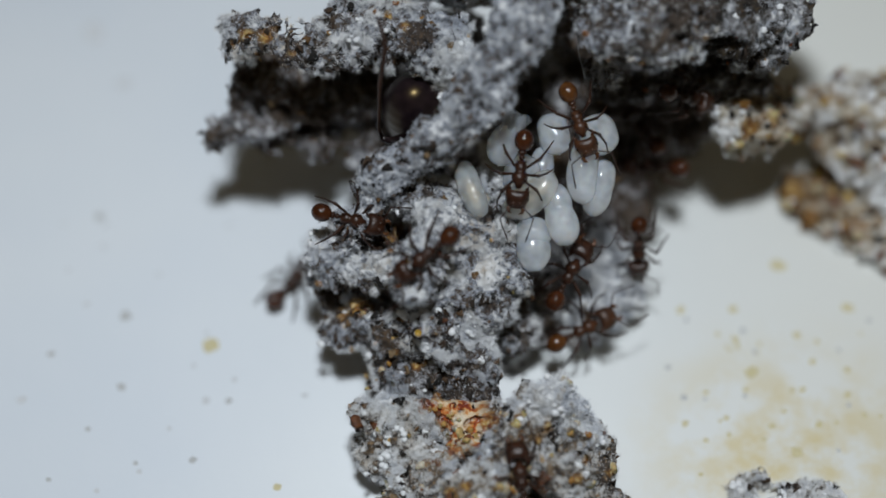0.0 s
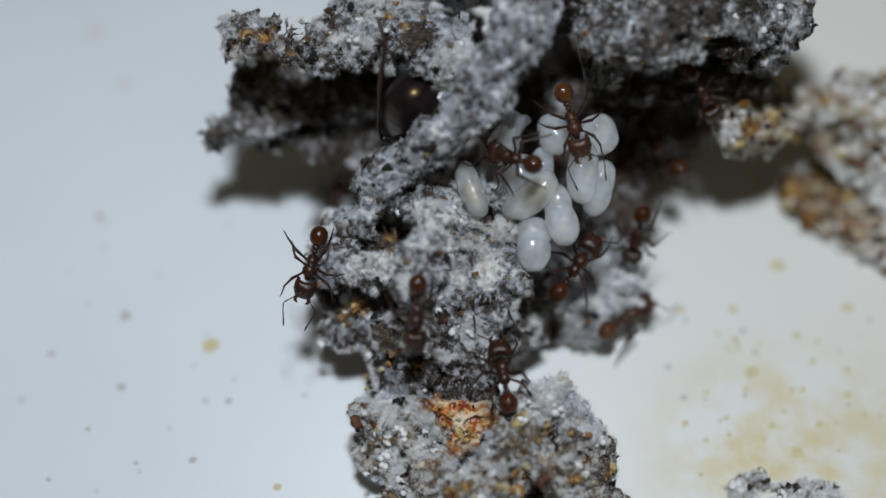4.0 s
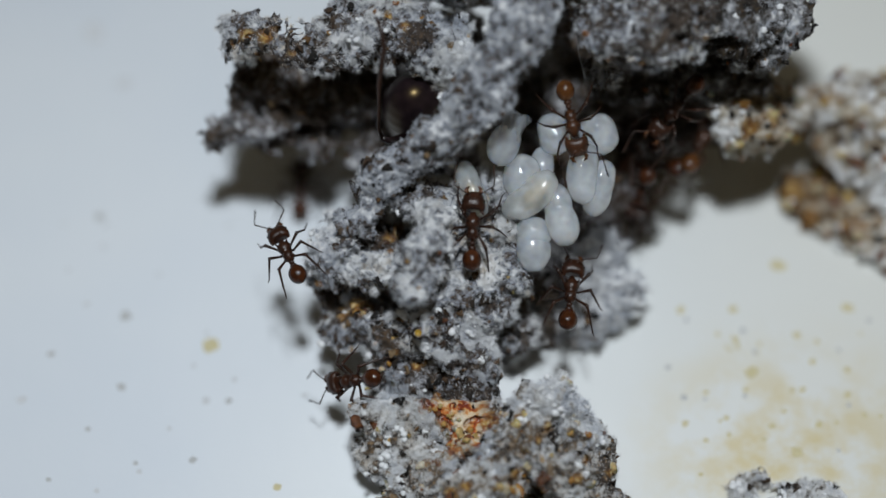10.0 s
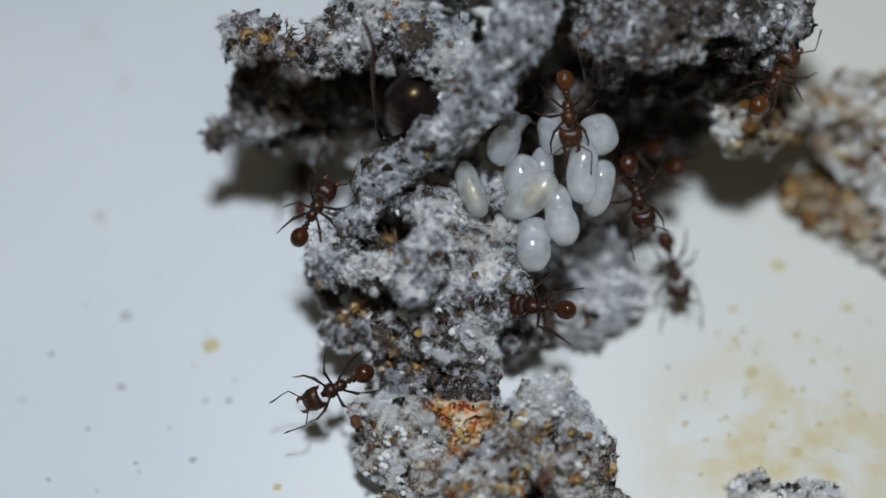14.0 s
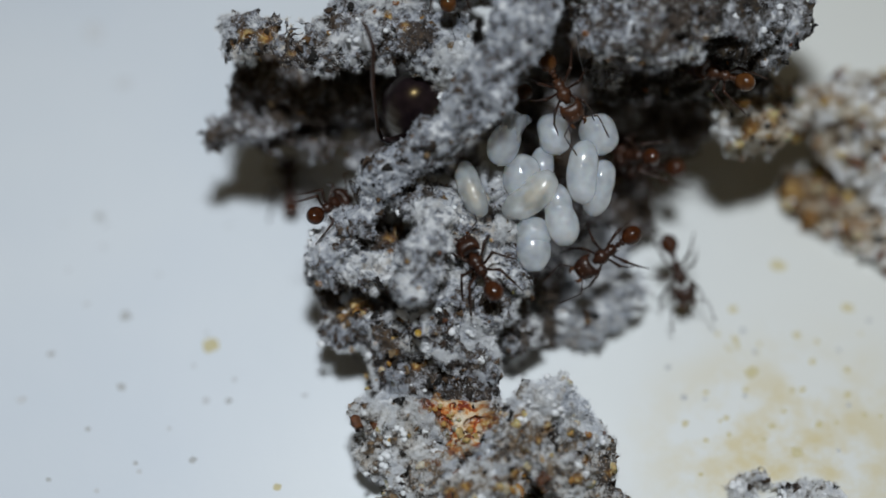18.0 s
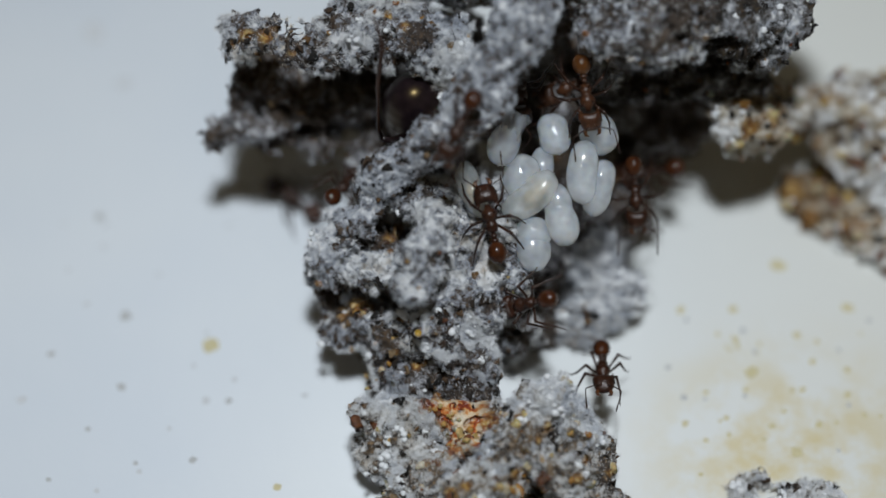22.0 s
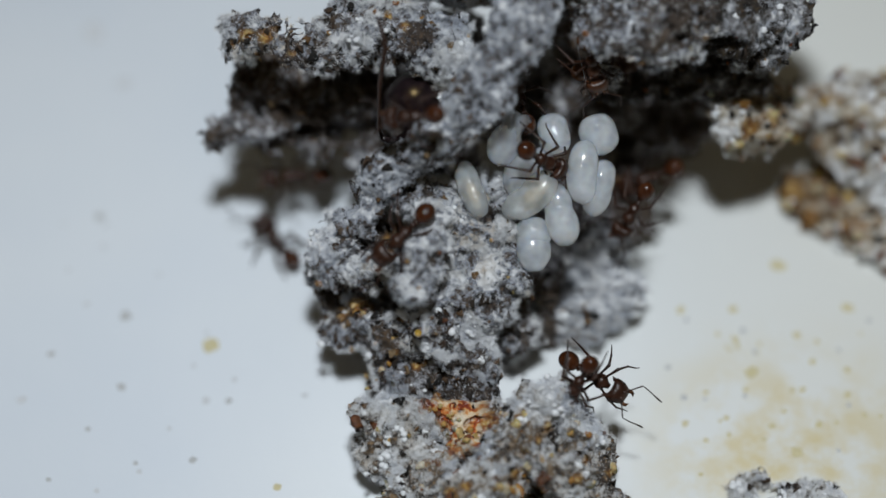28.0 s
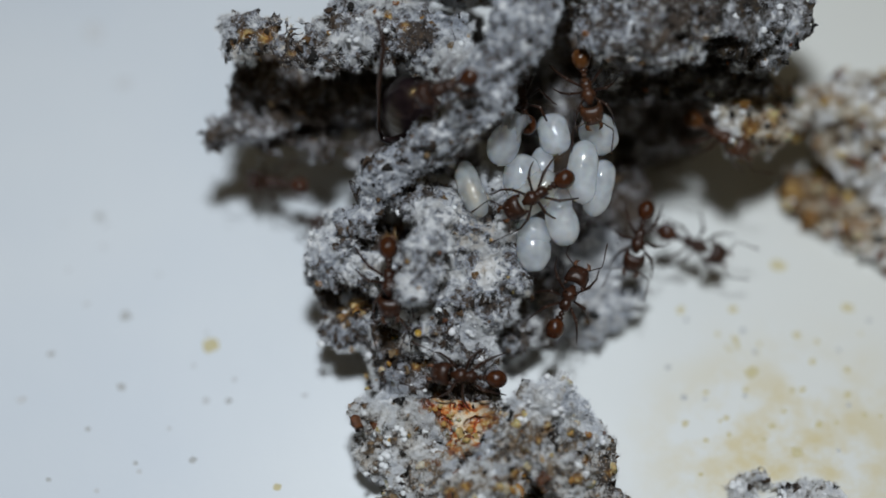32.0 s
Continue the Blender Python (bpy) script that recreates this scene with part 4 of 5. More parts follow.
    for which, hip in HIPS.items():
        for s in (-1, 1):
            leg = part("leg", bristled(SHAPES[which], LEG_R, s), M_LEG, ant)
            leg.location = Vector((hip[0] * s, hip[1], hip[2])) * MM
    return ant


def stripe(m):
    """Fine cross ridges on the queen's abdomen."""
    nt = m.node_tree
    p = nt.nodes["Principled BSDF"]
    tc = nt.nodes.new("ShaderNodeTexCoord")
    w = nt.nodes.new("ShaderNodeTexWave")
    w.bands_direction = "Y"
    w.inputs["Scale"].default_value = 0.75 / MM
    w.inputs["Distortion"].default_value = 1.0
    link(nt, tc, "Object", w, "Vector")
    bump(nt, p, w, "Fac", 0.25, 0.04)
    p.inputs["Specular Tint"].default_value = (1.0, 0.72, 0.32, 1)
    return m


M_QUEEN_REAR = stripe(chitin("queen_gaster", (0.016, 0.010, 0.012), (0.006, 0.004, 0.006), 0.30))


def build_queen():
    queen = new("queen_ant")
    tagged(queen, "large dark queen ant with banded abdomen under the fungus bridge", "ant")
    part("gaster", rings([(y * 1.75, w * 1.75, h * 1.75, z) for y, w, h, z in [(q[0], q[1] * k, q[2] * k, 0) for q, k in zip(ovoid(2.7, 0.98, 0.92, 0, 0, 40), [1 - 0.010 * (n % 6 == 0) + 0.004 * (n % 6 == 1) for n in range(41)])]], 32), M_QUEEN_REAR, queen, "swollen blackish abdomen")
    part("thorax", rings([(2.0, 0.4, 0.4, 0), (2.3, 0.9, 0.85, 0.1), (3.2, 1.1, 1.1, 0.2), (4.1, 0.85, 0.8, 0.1), (4.5, 0.3, 0.3, 0)], 16), M_QUEEN, queen)
    part("head", rings(ovoid(2.0, 1.15, 0.8, 0, 5.4, 12, nose=0.2), 18), M_QUEEN, queen)
    return queen


ant_nurse = build_ant("red-brown worker ant leaning over the white brood", M_AMBER_ANT, M_AMBER_GASTER)
ant_nurse.scale = (0.98,) * 3
ant_walker = build_ant("dark brown worker ant climbing on the brood pile")
ant_walker.scale = (1.00,) * 3
ant_climber = tagged(copy_thing(ant_walker, pose(0, 0, 0)), "brown worker ant on the grey fungus comb")
ant_climber.scale = (1.00,) * 3
ant_digger = tagged(copy_thing(ant_walker, pose(0, 0, 0)), "dark worker ant with pale mandibles working under the brood")
ant_digger.scale = (1.02,) * 3
ant_edge = tagged(copy_thing(ant_walker, pose(0, 0, 0)), "red-brown worker ant clinging to the edge of the comb")
ant_edge.scale = (0.95,) * 3
ant_floor = tagged(copy_thing(ant_walker, pose(0, 0, 0)), "worker ant on the plaster beside the fungus, out of focus")
ant_floor.scale = (1.00,) * 3
ant_carrier = tagged(copy_thing(ant_walker, pose(0, 0, 0)), "dark worker ant walking down over the comb")
ant_carrier.scale = (1.00,) * 3
ant_scout = tagged(copy_thing(ant_nurse, pose(0, 0, 0)), "worker ant wandering from the plaster up to the roof")
ant_scout.scale = (1.00,) * 3
ant_forager = tagged(copy_thing(ant_walker, pose(0, 0, 0)), "worker ant crossing the plaster to the young fungus")
ant_forager.scale = (0.96,) * 3
ant_roamer = tagged(copy_thing(ant_walker, pose(0, 0, 0)), "brown worker ant in the dark under the roof")
ant_roamer.scale = (1.00,) * 3
ant_sentry = tagged(copy_thing(ant_walker, pose(0, 0, 0)), "worker ant half hidden at the shaded edge of the brood")
ant_sentry.scale = (0.95,) * 3
ant_runner = tagged(copy_thing(ant_walker, pose(0, 0, 0)), "blurred worker ant leaving over the plaster")
ant_runner.scale = (1.00,) * 3
ant_lookout = tagged(copy_thing(ant_nurse, pose(0, 0, 0)), "reddish worker ant peeking from a gap in the comb")
ant_lookout.scale = (0.90,) * 3
ant_attendant = tagged(copy_thing(ant_walker, pose(0, 0, 0)), "reddish worker ant attending the dark queen")
ant_attendant.scale = (0.95,) * 3
queen = build_queen()
queen.matrix_basis = body(-1.07, 6.82, 9.23, 1.10, 1.17, -5.41)
inverse = queen.matrix_basis.inverted()
LEG = [(0, 0, 0), (-0.11, -0.08, 0.8), (-0.03, 0.59, 3.1), (0.25, 1.01, 5.1), (0.11, 1.49, 5.68), (-0.1, 2.24, 5.72)]
turned = [inverse.to_3x3() @ Vector(q) for q in LEG]
queen_leg = part("leg", tube([turned[0], turned[1], turned[1].lerp(turned[2], 0.5), turned[2], turned[3], turned[4], turned[5]], [0.11, 0.09, 0.075, 0.11, 0.11, 0.09, 0.045]), M_LEG, queen, "long dark hind leg")
queen_leg.location = inverse @ (Vector((-2.74, 4.38, 10.33)) * MM)
foot = [inverse.to_3x3() @ Vector(q) for q in ((0, 0, 0), (0.37, 0.14, -0.39), (1.11, 0.83, -0.88))]
part("leg_base", tube(foot, [0.14, 0.17, 0.15]), M_QUEEN, queen).location = queen_leg.location

silk = new("fungal_strand", finish("fungal_strand", tube([(5.89, 7.62, 14.07), (5.92, 7.18, 13.63), (6.01, 6.83, 13.15), (6.17, 6.57, 12.6), (6.29, 6.45, 12.03)], [0.020, 0.014, 0.016, 0.013, 0.018]), M_GREY_HAIR))
tagged(silk, "thin pale strand hanging down from the fungus roof", "strand")
shred = new("leaf_shred", finish("leaf_shred", tube([(14.09, 8.29, 7.46), (14.3, 8.75, 8.02), (14.77, 9.07, 8.24), (15.31, 9.15, 8.06), (15.75, 9.1, 7.78)], [0.08, 0.20, 0.24, 0.16, 0.05]), M_CHIP))
tagged(shred, "dark curled shred of leaf on the tan fungus", "leaf shred")

bead = new("sap_drop", finish("sap_drop", rings([(y, w, h, z) for y, w, h, z in ovoid(0.36, 0.18, 0.18, 0, 0, 12)], 18), M_AMBER))
bead.location = Vector((-1.09, -3.74, 6.91)) * MM
tagged(bead, "shiny amber droplet sitting on the fungus comb", "droplet")


# ---- specks on the plaster ----
def speck(x, y, r, mat, seed, label):
    rng = np.random.RandomState(seed)
    bm = bmesh.new()
    k = 11
    rim = []
    for i in range(k):
        a = 2 * math.pi * i / k
        q = r * (0.7 + 0.5 * rng.rand())
        rim.append((q * math.cos(a), q * math.sin(a)))
    low = [bm.verts.new(Vector((u, v, 0.0)) * MM) for u, v in rim]
    mid = [bm.verts.new(Vector((u * 0.6, v * 0.6, 0.004)) * MM) for u, v in rim]
    tip = bm.verts.new(Vector((0, 0, 0.005)) * MM)
    for i in range(k):
        j = (i + 1) % k
        bm.faces.new((low[i], low[j], mid[j], mid[i]))
        bm.faces.new((mid[i], mid[j], tip))
    bm.faces.new(low[::-1])
    ob = new("speck", finish("speck", bm, mat, False))
    ob.location = Vector((x, y, 0.004)) * MM
    return tagged(ob, label, "speck", "specks on the floor")


speck(-10.82, 0.14, 0.400, M_YSPECK, 0, "yellow crumb stuck on the plaster")
speck(-7.48, -7.48, 0.225, M_YSPECK, 1, "yellow crumb stuck on the plaster")
speck(-13.92, -6.24, 0.135, M_SPECK, 2, "dark grain on the white plaster")
speck(-17.79, -7.12, 0.135, M_SPECK, 3, "dark grain on the white plaster")
speck(-16.23, -4.45, 0.135, M_SPECK, 4, "dark grain on the white plaster")
speck(-11.32, -6.09, 0.202, M_SPECK, 5, "dark grain on the white plaster")
speck(-18.23, -0.36, 0.202, M_SPECK, 6, "dark grain on the white plaster")
speck(-14.83, -2.19, 0.225, M_SPECK, 7, "dark grain on the white plaster")
speck(-9.87, -2.93, 0.180, M_SPECK, 8, "dark grain on the white plaster")
speck(-16.53, 7.49, 0.292, M_SPECK, 9, "dark grain on the white plaster")
speck(-14.90, 1.75, 0.315, M_SPECK, 10, "dark grain on the white plaster")
speck(-17.62, 19.00, 0.600, M_FAINT, 11, "faint smudge on the plaster")
speck(-15.86, 15.66, 0.400, M_FAINT, 12, "faint smudge on the plaster")
speck(-10.88, -2.93, 0.200, M_FAINT, 13, "faint smudge on the plaster")
speck(-19.38, -2.87, 0.250, M_FAINT, 14, "faint smudge on the plaster")
speck(15.90, 4.65, 0.400, M_YSPECK, 15, "yellow-brown droplet stain on the plaster")
speck(16.52, 0.70, 0.225, M_YSPECK, 16, "yellow-brown droplet stain on the plaster")
speck(19.03, 2.23, 0.300, M_YSPECK, 17, "yellow-brown droplet stain on the plaster")
speck(13.65, 2.13, 0.225, M_YSPECK, 18, "yellow-brown droplet stain on the plaster")
speck(11.18, 2.13, 0.225, M_YSPECK, 19, "yellow-brown droplet stain on the plaster")
speck(14.28, -1.39, 0.350, M_YSPECK, 20, "yellow-brown droplet stain on the plaster")
speck(17.15, -0.77, 0.200, M_YSPECK, 21, "yellow-brown droplet stain on the plaster")
speck(17.20, -4.20, 0.225, M_YSPECK, 22, "yellow-brown droplet stain on the plaster")
speck(16.56, -2.32, 0.175, M_YSPECK, 23, "yellow-brown droplet stain on the plaster")
speck(15.03, -4.29, 0.175, M_YSPECK, 24, "yellow-brown droplet stain on the plaster")
speck(14.62, -4.99, 0.125, M_YSPECK, 25, "yellow-brown droplet stain on the plaster")
speck(11.05, -4.20, 0.150, M_YSPECK, 26, "yellow-brown droplet stain on the plaster")
speck(11.99, -5.05, 0.125, M_YSPECK, 27, "yellow-brown droplet stain on the plaster")
speck(17.99, -4.08, 0.125, M_YSPECK, 28, "yellow-brown droplet stain on the plaster")
speck(15.65, -3.48, 0.125, M_YSPECK, 29, "yellow-brown droplet stain on the plaster")
speck(13.96, -2.32, 0.150, M_YSPECK, 30, "yellow-brown droplet stain on the plaster")
speck(18.62, -2.62, 0.200, M_YSPECK, 31, "yellow-brown droplet stain on the plaster")
speck(13.04, -4.75, 0.125, M_YSPECK, 32, "yellow-brown droplet stain on the plaster")
speck(16.06, -5.64, 0.300, M_YSPECK, 33, "yellow-brown droplet stain on the plaster")
speck(18.74, -1.24, 0.200, M_YSPECK, 34, "yellow-brown droplet stain on the plaster")
speck(19.31, -3.69, 0.150, M_YSPECK, 35, "yellow-brown droplet stain on the plaster")
speck(11.64, -6.83, 0.125, M_YSPECK, 36, "yellow-brown droplet stain on the plaster")
speck(13.61, 0.48, 0.175, M_YSPECK, 37, "yellow-brown droplet stain on the plaster")
speck(16.09, -2.38, 0.150, M_YSPECK, 38, "yellow-brown droplet stain on the plaster")
speck(12.82, 0.74, 0.122, M_YSPECK, 39, "small dried droplet on the plaster")
speck(11.40, 1.55, 0.136, M_SPECK, 40, "small dried droplet on the plaster")
speck(17.97, -5.56, 0.107, M_SPECK, 41, "small dried droplet on the plaster")
speck(13.19, 0.06, 0.097, M_YSPECK, 42, "small dried droplet on the plaster")
speck(19.98, 1.50, 0.144, M_SPECK, 43, "small dried droplet on the plaster")
speck(18.41, -0.14, 0.115, M_SPECK, 44, "small dried droplet on the plaster")
speck(11.08, -4.08, 0.146, M_YSPECK, 45, "small dried droplet on the plaster")
speck(12.05, -2.83, 0.095, M_SPECK, 46, "small dried droplet on the plaster")
speck(10.44, -1.10, 0.149, M_SPECK, 47, "small dried droplet on the plaster")
speck(18.64, -3.16, 0.124, M_SPECK, 48, "small dried droplet on the plaster")
speck(14.74, 0.17, 0.114, M_YSPECK, 49, "small dried droplet on the plaster")
speck(11.10, -2.73, 0.175, M_SPECK, 50, "small dried droplet on the plaster")
speck(17.45, 0.33, 0.146, M_YSPECK, 51, "small dried droplet on the plaster")
speck(14.53, -0.23, 0.143, M_SPECK, 52, "small dried droplet on the plaster")
speck(12.12, -2.47, 0.139, M_YSPECK, 53, "small dried droplet on the plaster")
speck(19.53, 0.76, 0.093, M_YSPECK, 54, "small dried droplet on the plaster")
speck(12.97, -3.86, 0.163, M_YSPECK, 55, "small dried droplet on the plaster")
speck(13.73, 0.01, 0.128, M_YSPECK, 56, "small dried droplet on the plaster")
speck(14.05, 0.94, 0.172, M_SPECK, 57, "small dried droplet on the plaster")
speck(17.19, -7.35, 0.089, M_SPECK, 58, "small dried droplet on the plaster")
speck(13.65, 0.25, 0.144, M_YSPECK, 59, "small dried droplet on the plaster")
speck(13.35, -0.12, 0.126, M_YSPECK, 60, "small dried droplet on the plaster")
speck(12.69, -4.01, 0.101, M_YSPECK, 61, "small dried droplet on the plaster")
speck(13.89, -2.65, 0.119, M_SPECK, 62, "small dried droplet on the plaster")
speck(20.05, -3.75, 0.126, M_YSPECK, 63, "small dried droplet on the plaster")
speck(14.64, -0.28, 0.093, M_YSPECK, 64, "small dried droplet on the plaster")
speck(-9.62, -1.76, 0.173, M_FAINT, 65, "faint smudge on the plaster")
speck(-11.54, -1.01, 0.144, M_FAINT, 66, "faint smudge on the plaster")
speck(-16.20, 7.04, 0.163, M_FAINT, 67, "faint smudge on the plaster")
speck(-15.58, -7.67, 0.149, M_FAINT, 68, "faint smudge on the plaster")
speck(-17.80, 4.36, 0.133, M_FAINT, 69, "faint smudge on the plaster")
speck(-13.49, 4.09, 0.133, M_FAINT, 70, "faint smudge on the plaster")
speck(-11.04, 0.81, 0.116, M_FAINT, 71, "faint smudge on the plaster")
speck(-18.20, 7.02, 0.119, M_FAINT, 72, "faint smudge on the plaster")
speck(-12.51, -4.40, 0.131, M_FAINT, 73, "faint smudge on the plaster")
speck(-16.76, 2.41, 0.167, M_FAINT, 74, "faint smudge on the plaster")
speck(-16.21, 5.72, 0.143, M_FAINT, 75, "faint smudge on the plaster")
speck(-6.36, -2.62, 0.165, M_FAINT, 76, "faint smudge on the plaster")
speck(-10.29, 6.96, 0.129, M_FAINT, 77, "faint smudge on the plaster")
speck(-13.72, -6.70, 0.143, M_FAINT, 78, "faint smudge on the plaster")


# ---- what moves ----
def roam(ant, rows, seed, up=TOWARD):
    """Key an ant along rows of (seconds, x, y, z, heading x, y, z) in mm; its legs step with its pace."""
    walk(ant, [(r[0], body(*r[1:], up=up)) for r in rows])
    rng = random.Random(seed)
    ts = [r[0] for r in rows]
    xyz = np.array([r[1:4] for r in rows])

    def pace(t):
        a = [np.interp(t - 0.3, ts, xyz[:, k]) for k in range(3)]
        b = [np.interp(t + 0.3, ts, xyz[:, k]) for k in range(3)]
        return math.dist(a, b) / 0.6

    times = [i * 0.4 for i in range(80)] + [CLIP]
    beat = [min(1.0, 0.12 + pace(t) / 1.6) for t in times]
    legs = [o for o in ant.children if o.name.startswith("leg")]
    for n, leg in enumerate(legs):
        x, y, z = leg.location
        set_a = (n + n // 2) % 2
        base = rng.uniform(-10, 10)
        rows2 = []
        for i, t in enumerate(times):
            sway = 15 * beat[i] * (1 if (i + set_a) % 2 else -1) + rng.uniform(-3, 3)
            lift = 7 * beat[i] * (1 if (i + set_a) % 2 else 0)
            rows2.append((t, pose(x, y, z, 0, -lift if x > 0 else lift, base + (sway if x > 0 else -sway))))
        walk(leg, rows2)
    head = [o for o in ant.children if o.name.startswith("head")][0]
    for o in head.children:
        if o.name.startswith("antenna"):
            x, y, z = o.location
            base = rng.uniform(-14, 14)
            walk(o, [(t, pose(x, y, z, rng.uniform(-9, 9), 0, base + rng.uniform(-16, 16))) for t in times[::2] + [CLIP]])


def motions():
    roam(ant_nurse, [
        (0, 5.91, 4.07, 12.07, 0.33, -0.77, -0.54),
        (2, 5.87, 4.12, 12.1, 0.3, -0.78, -0.55),
        (3, 5.73, 4.05, 12.05, 0.3, -0.78, -0.55),
        (6, 5.64, 4.04, 12.05, 0.26, -0.79, -0.55),
        (8, 5.68, 4.1, 12.09, 0.26, -0.79, -0.55),
        (10, 5.63, 4.1, 12.09, 0.21, -0.8, -0.56),
        (11, 5.55, 4.05, 12.05, 0.15, -0.81, -0.57),
        (12, 5.64, 4.1, 12.09, 0.16, -0.81, -0.57),
        (13, 5.48, 4.22, 12.17, 0.09, -0.82, -0.57),
        (14, 5.48, 4.44, 12.33, 0.1, -0.81, -0.57),
        (17, 5.14, 4.68, 12.49, 0.27, -0.79, -0.55),
        (18, 5.14, 5.23, 12.89, 0.46, -0.73, -0.51),
        (19, 5.52, 4.81, 12.59, 0.43, -0.28, -0.86),
        (20, 5.6, 4.4, 12.3, 0.52, -0.7, -0.49),
        (21, 5.97, 4.57, 12.42, 0.55, -0.68, -0.48),
        (22, 6.28, 5.03, 12.74, 0.16, -0.81, -0.57),
        (23, 6.26, 5.18, 12.85, 0.14, -0.81, -0.57),
        (24, 6.47, 5.44, 13.03, 0.11, -0.81, -0.57),
        (25, 6.22, 6.15, 13.53, 0.1, -0.32, -0.94),
        (28, 6.53, 6.1, 13.49, 0.25, -0.27, -0.93),
        (29, 6.9, 5.94, 13.38, 0.45, -0.26, -0.85),
        (30, 6.37, 5.41, 13.01, 0.18, -0.46, -0.87),
        (31, 6.44, 5.34, 12.96, 0.24, -0.8, -0.56),
        (32, 6.3, 5.23, 12.89, 0.2, -0.8, -0.56),
    ], 1)
    roam(ant_walker, [
        (0, 3.39, 2.15, 10.97, -0.12, -0.81, -0.57),
        (1, 3.43, 2.17, 10.98, -0.11, -0.81, -0.57),
        (2, 2.72, 2.17, 10.98, -0.5, -0.71, -0.5),
        (3, 4.24, 2.49, 11.21, 0.58, -0.66, -0.47),
        (3.4, 4.23, 2.17, 10.98, 0.39, -0.37, -0.84),
        (3.9, 3.23, 2.02, 11.49, -0.68, 0.38, -0.62),
        (4.4, 2.8, 3.95, 12.72, -0.34, 0.94, 0.02),
        (4.8, 2.4, 5.55, 11.88, -0.3, 0.95, 0.02),
        (5, 2.07, 7.51, 10.21, -0.3, 0.95, 0.05),
        (10, 1.95, 7.82, 9.81, -0.2, 0.98, 0.02),
        (24, 2.97, 7.72, 9.74, 0, 0.82, 0.57),
        (27, 3.49, 5.94, 10.94, -0.15, 0.99, 0.02),
        (28, 3.41, 5.86, 11.49, -0.22, 0.8, 0.56),
        (32, 3.5, 5.68, 11.37, -0.17, 0.98, 0.11),
    ], 2)
    roam(ant_climber, [
        (0, 3.38, -9.79, 4.57, -0.15, 0.81, 0.57),
        (1, 3.37, -9.2, 5.47, -0.15, 0.81, 0.57),
        (2, 3.32, -7.09, 6.45, -0.1, 0.98, 0.14),
        (3, 2.24, -7.12, 5.69, -0.1, 0.81, 0.57),
        (3.5, 2.66, -6.37, 6.23, -0.15, 0.98, 0.15),
        (6, 2.19, -4.25, 6.25, -0.09, 0.82, 0.57),
        (7, 1.59, -3.7, 6.63, -0.42, 0.74, 0.52),
        (8, 1.05, -1.79, 7.97, -0.14, 0.81, 0.57),
        (9, 1.2, -0.71, 8.73, 0.01, 0.82, 0.57),
        (10, 1.3, 0.09, 9.28, 0.03, 0.82, 0.57),
        (11, 1.57, 0.67, 9.69, 0.05, 0.82, 0.57),
        (12, 1.86, 3.59, 9.41, 0.25, 0.79, 0.5),
        (13, 2.17, 4.53, 9.71, 0.4, 0.75, 0.51),
        (14, 2.92, 5.27, 10.47, 0.1, 0.81, 0.57),
        (16, 2.59, 7.72, 9.74, -0.11, 0.81, 0.57),
        (18.5, 2.84, 7.93, 9.89, -0.71, 0.48, -0.51),
        (21, 3.2, 7.2, 10.6, -0.1, -0.33, -0.94),
        (22, 3.45, 6.17, 11.71, -0.07, -0.48, -0.87),
        (23, 3.97, 4.32, 12, -0.11, -0.81, -0.57),
        (24, 4.14, 4.04, 12.05, 0.16, -0.81, -0.57),
        (25, 3.92, 3.66, 11.78, 0, -0.82, -0.57),
        (26.5, 3.92, 2.47, 11.2, 0.27, -0.79, -0.55),
        (28, 4.38, 2.49, 11.21, 0.61, 0.16, -0.78),
        (29, 4.53, 2.49, 11.21, 0.21, -0.8, -0.56),
        (30, 4.32, 2.21, 11.01, -0.11, -0.81, -0.57),
        (31, 4.11, 1.36, 10.42, -0.91, -0.33, -0.23),
        (32, 4.19, 1.28, 10.36, -0.87, -0.41, -0.29),
    ], 3)
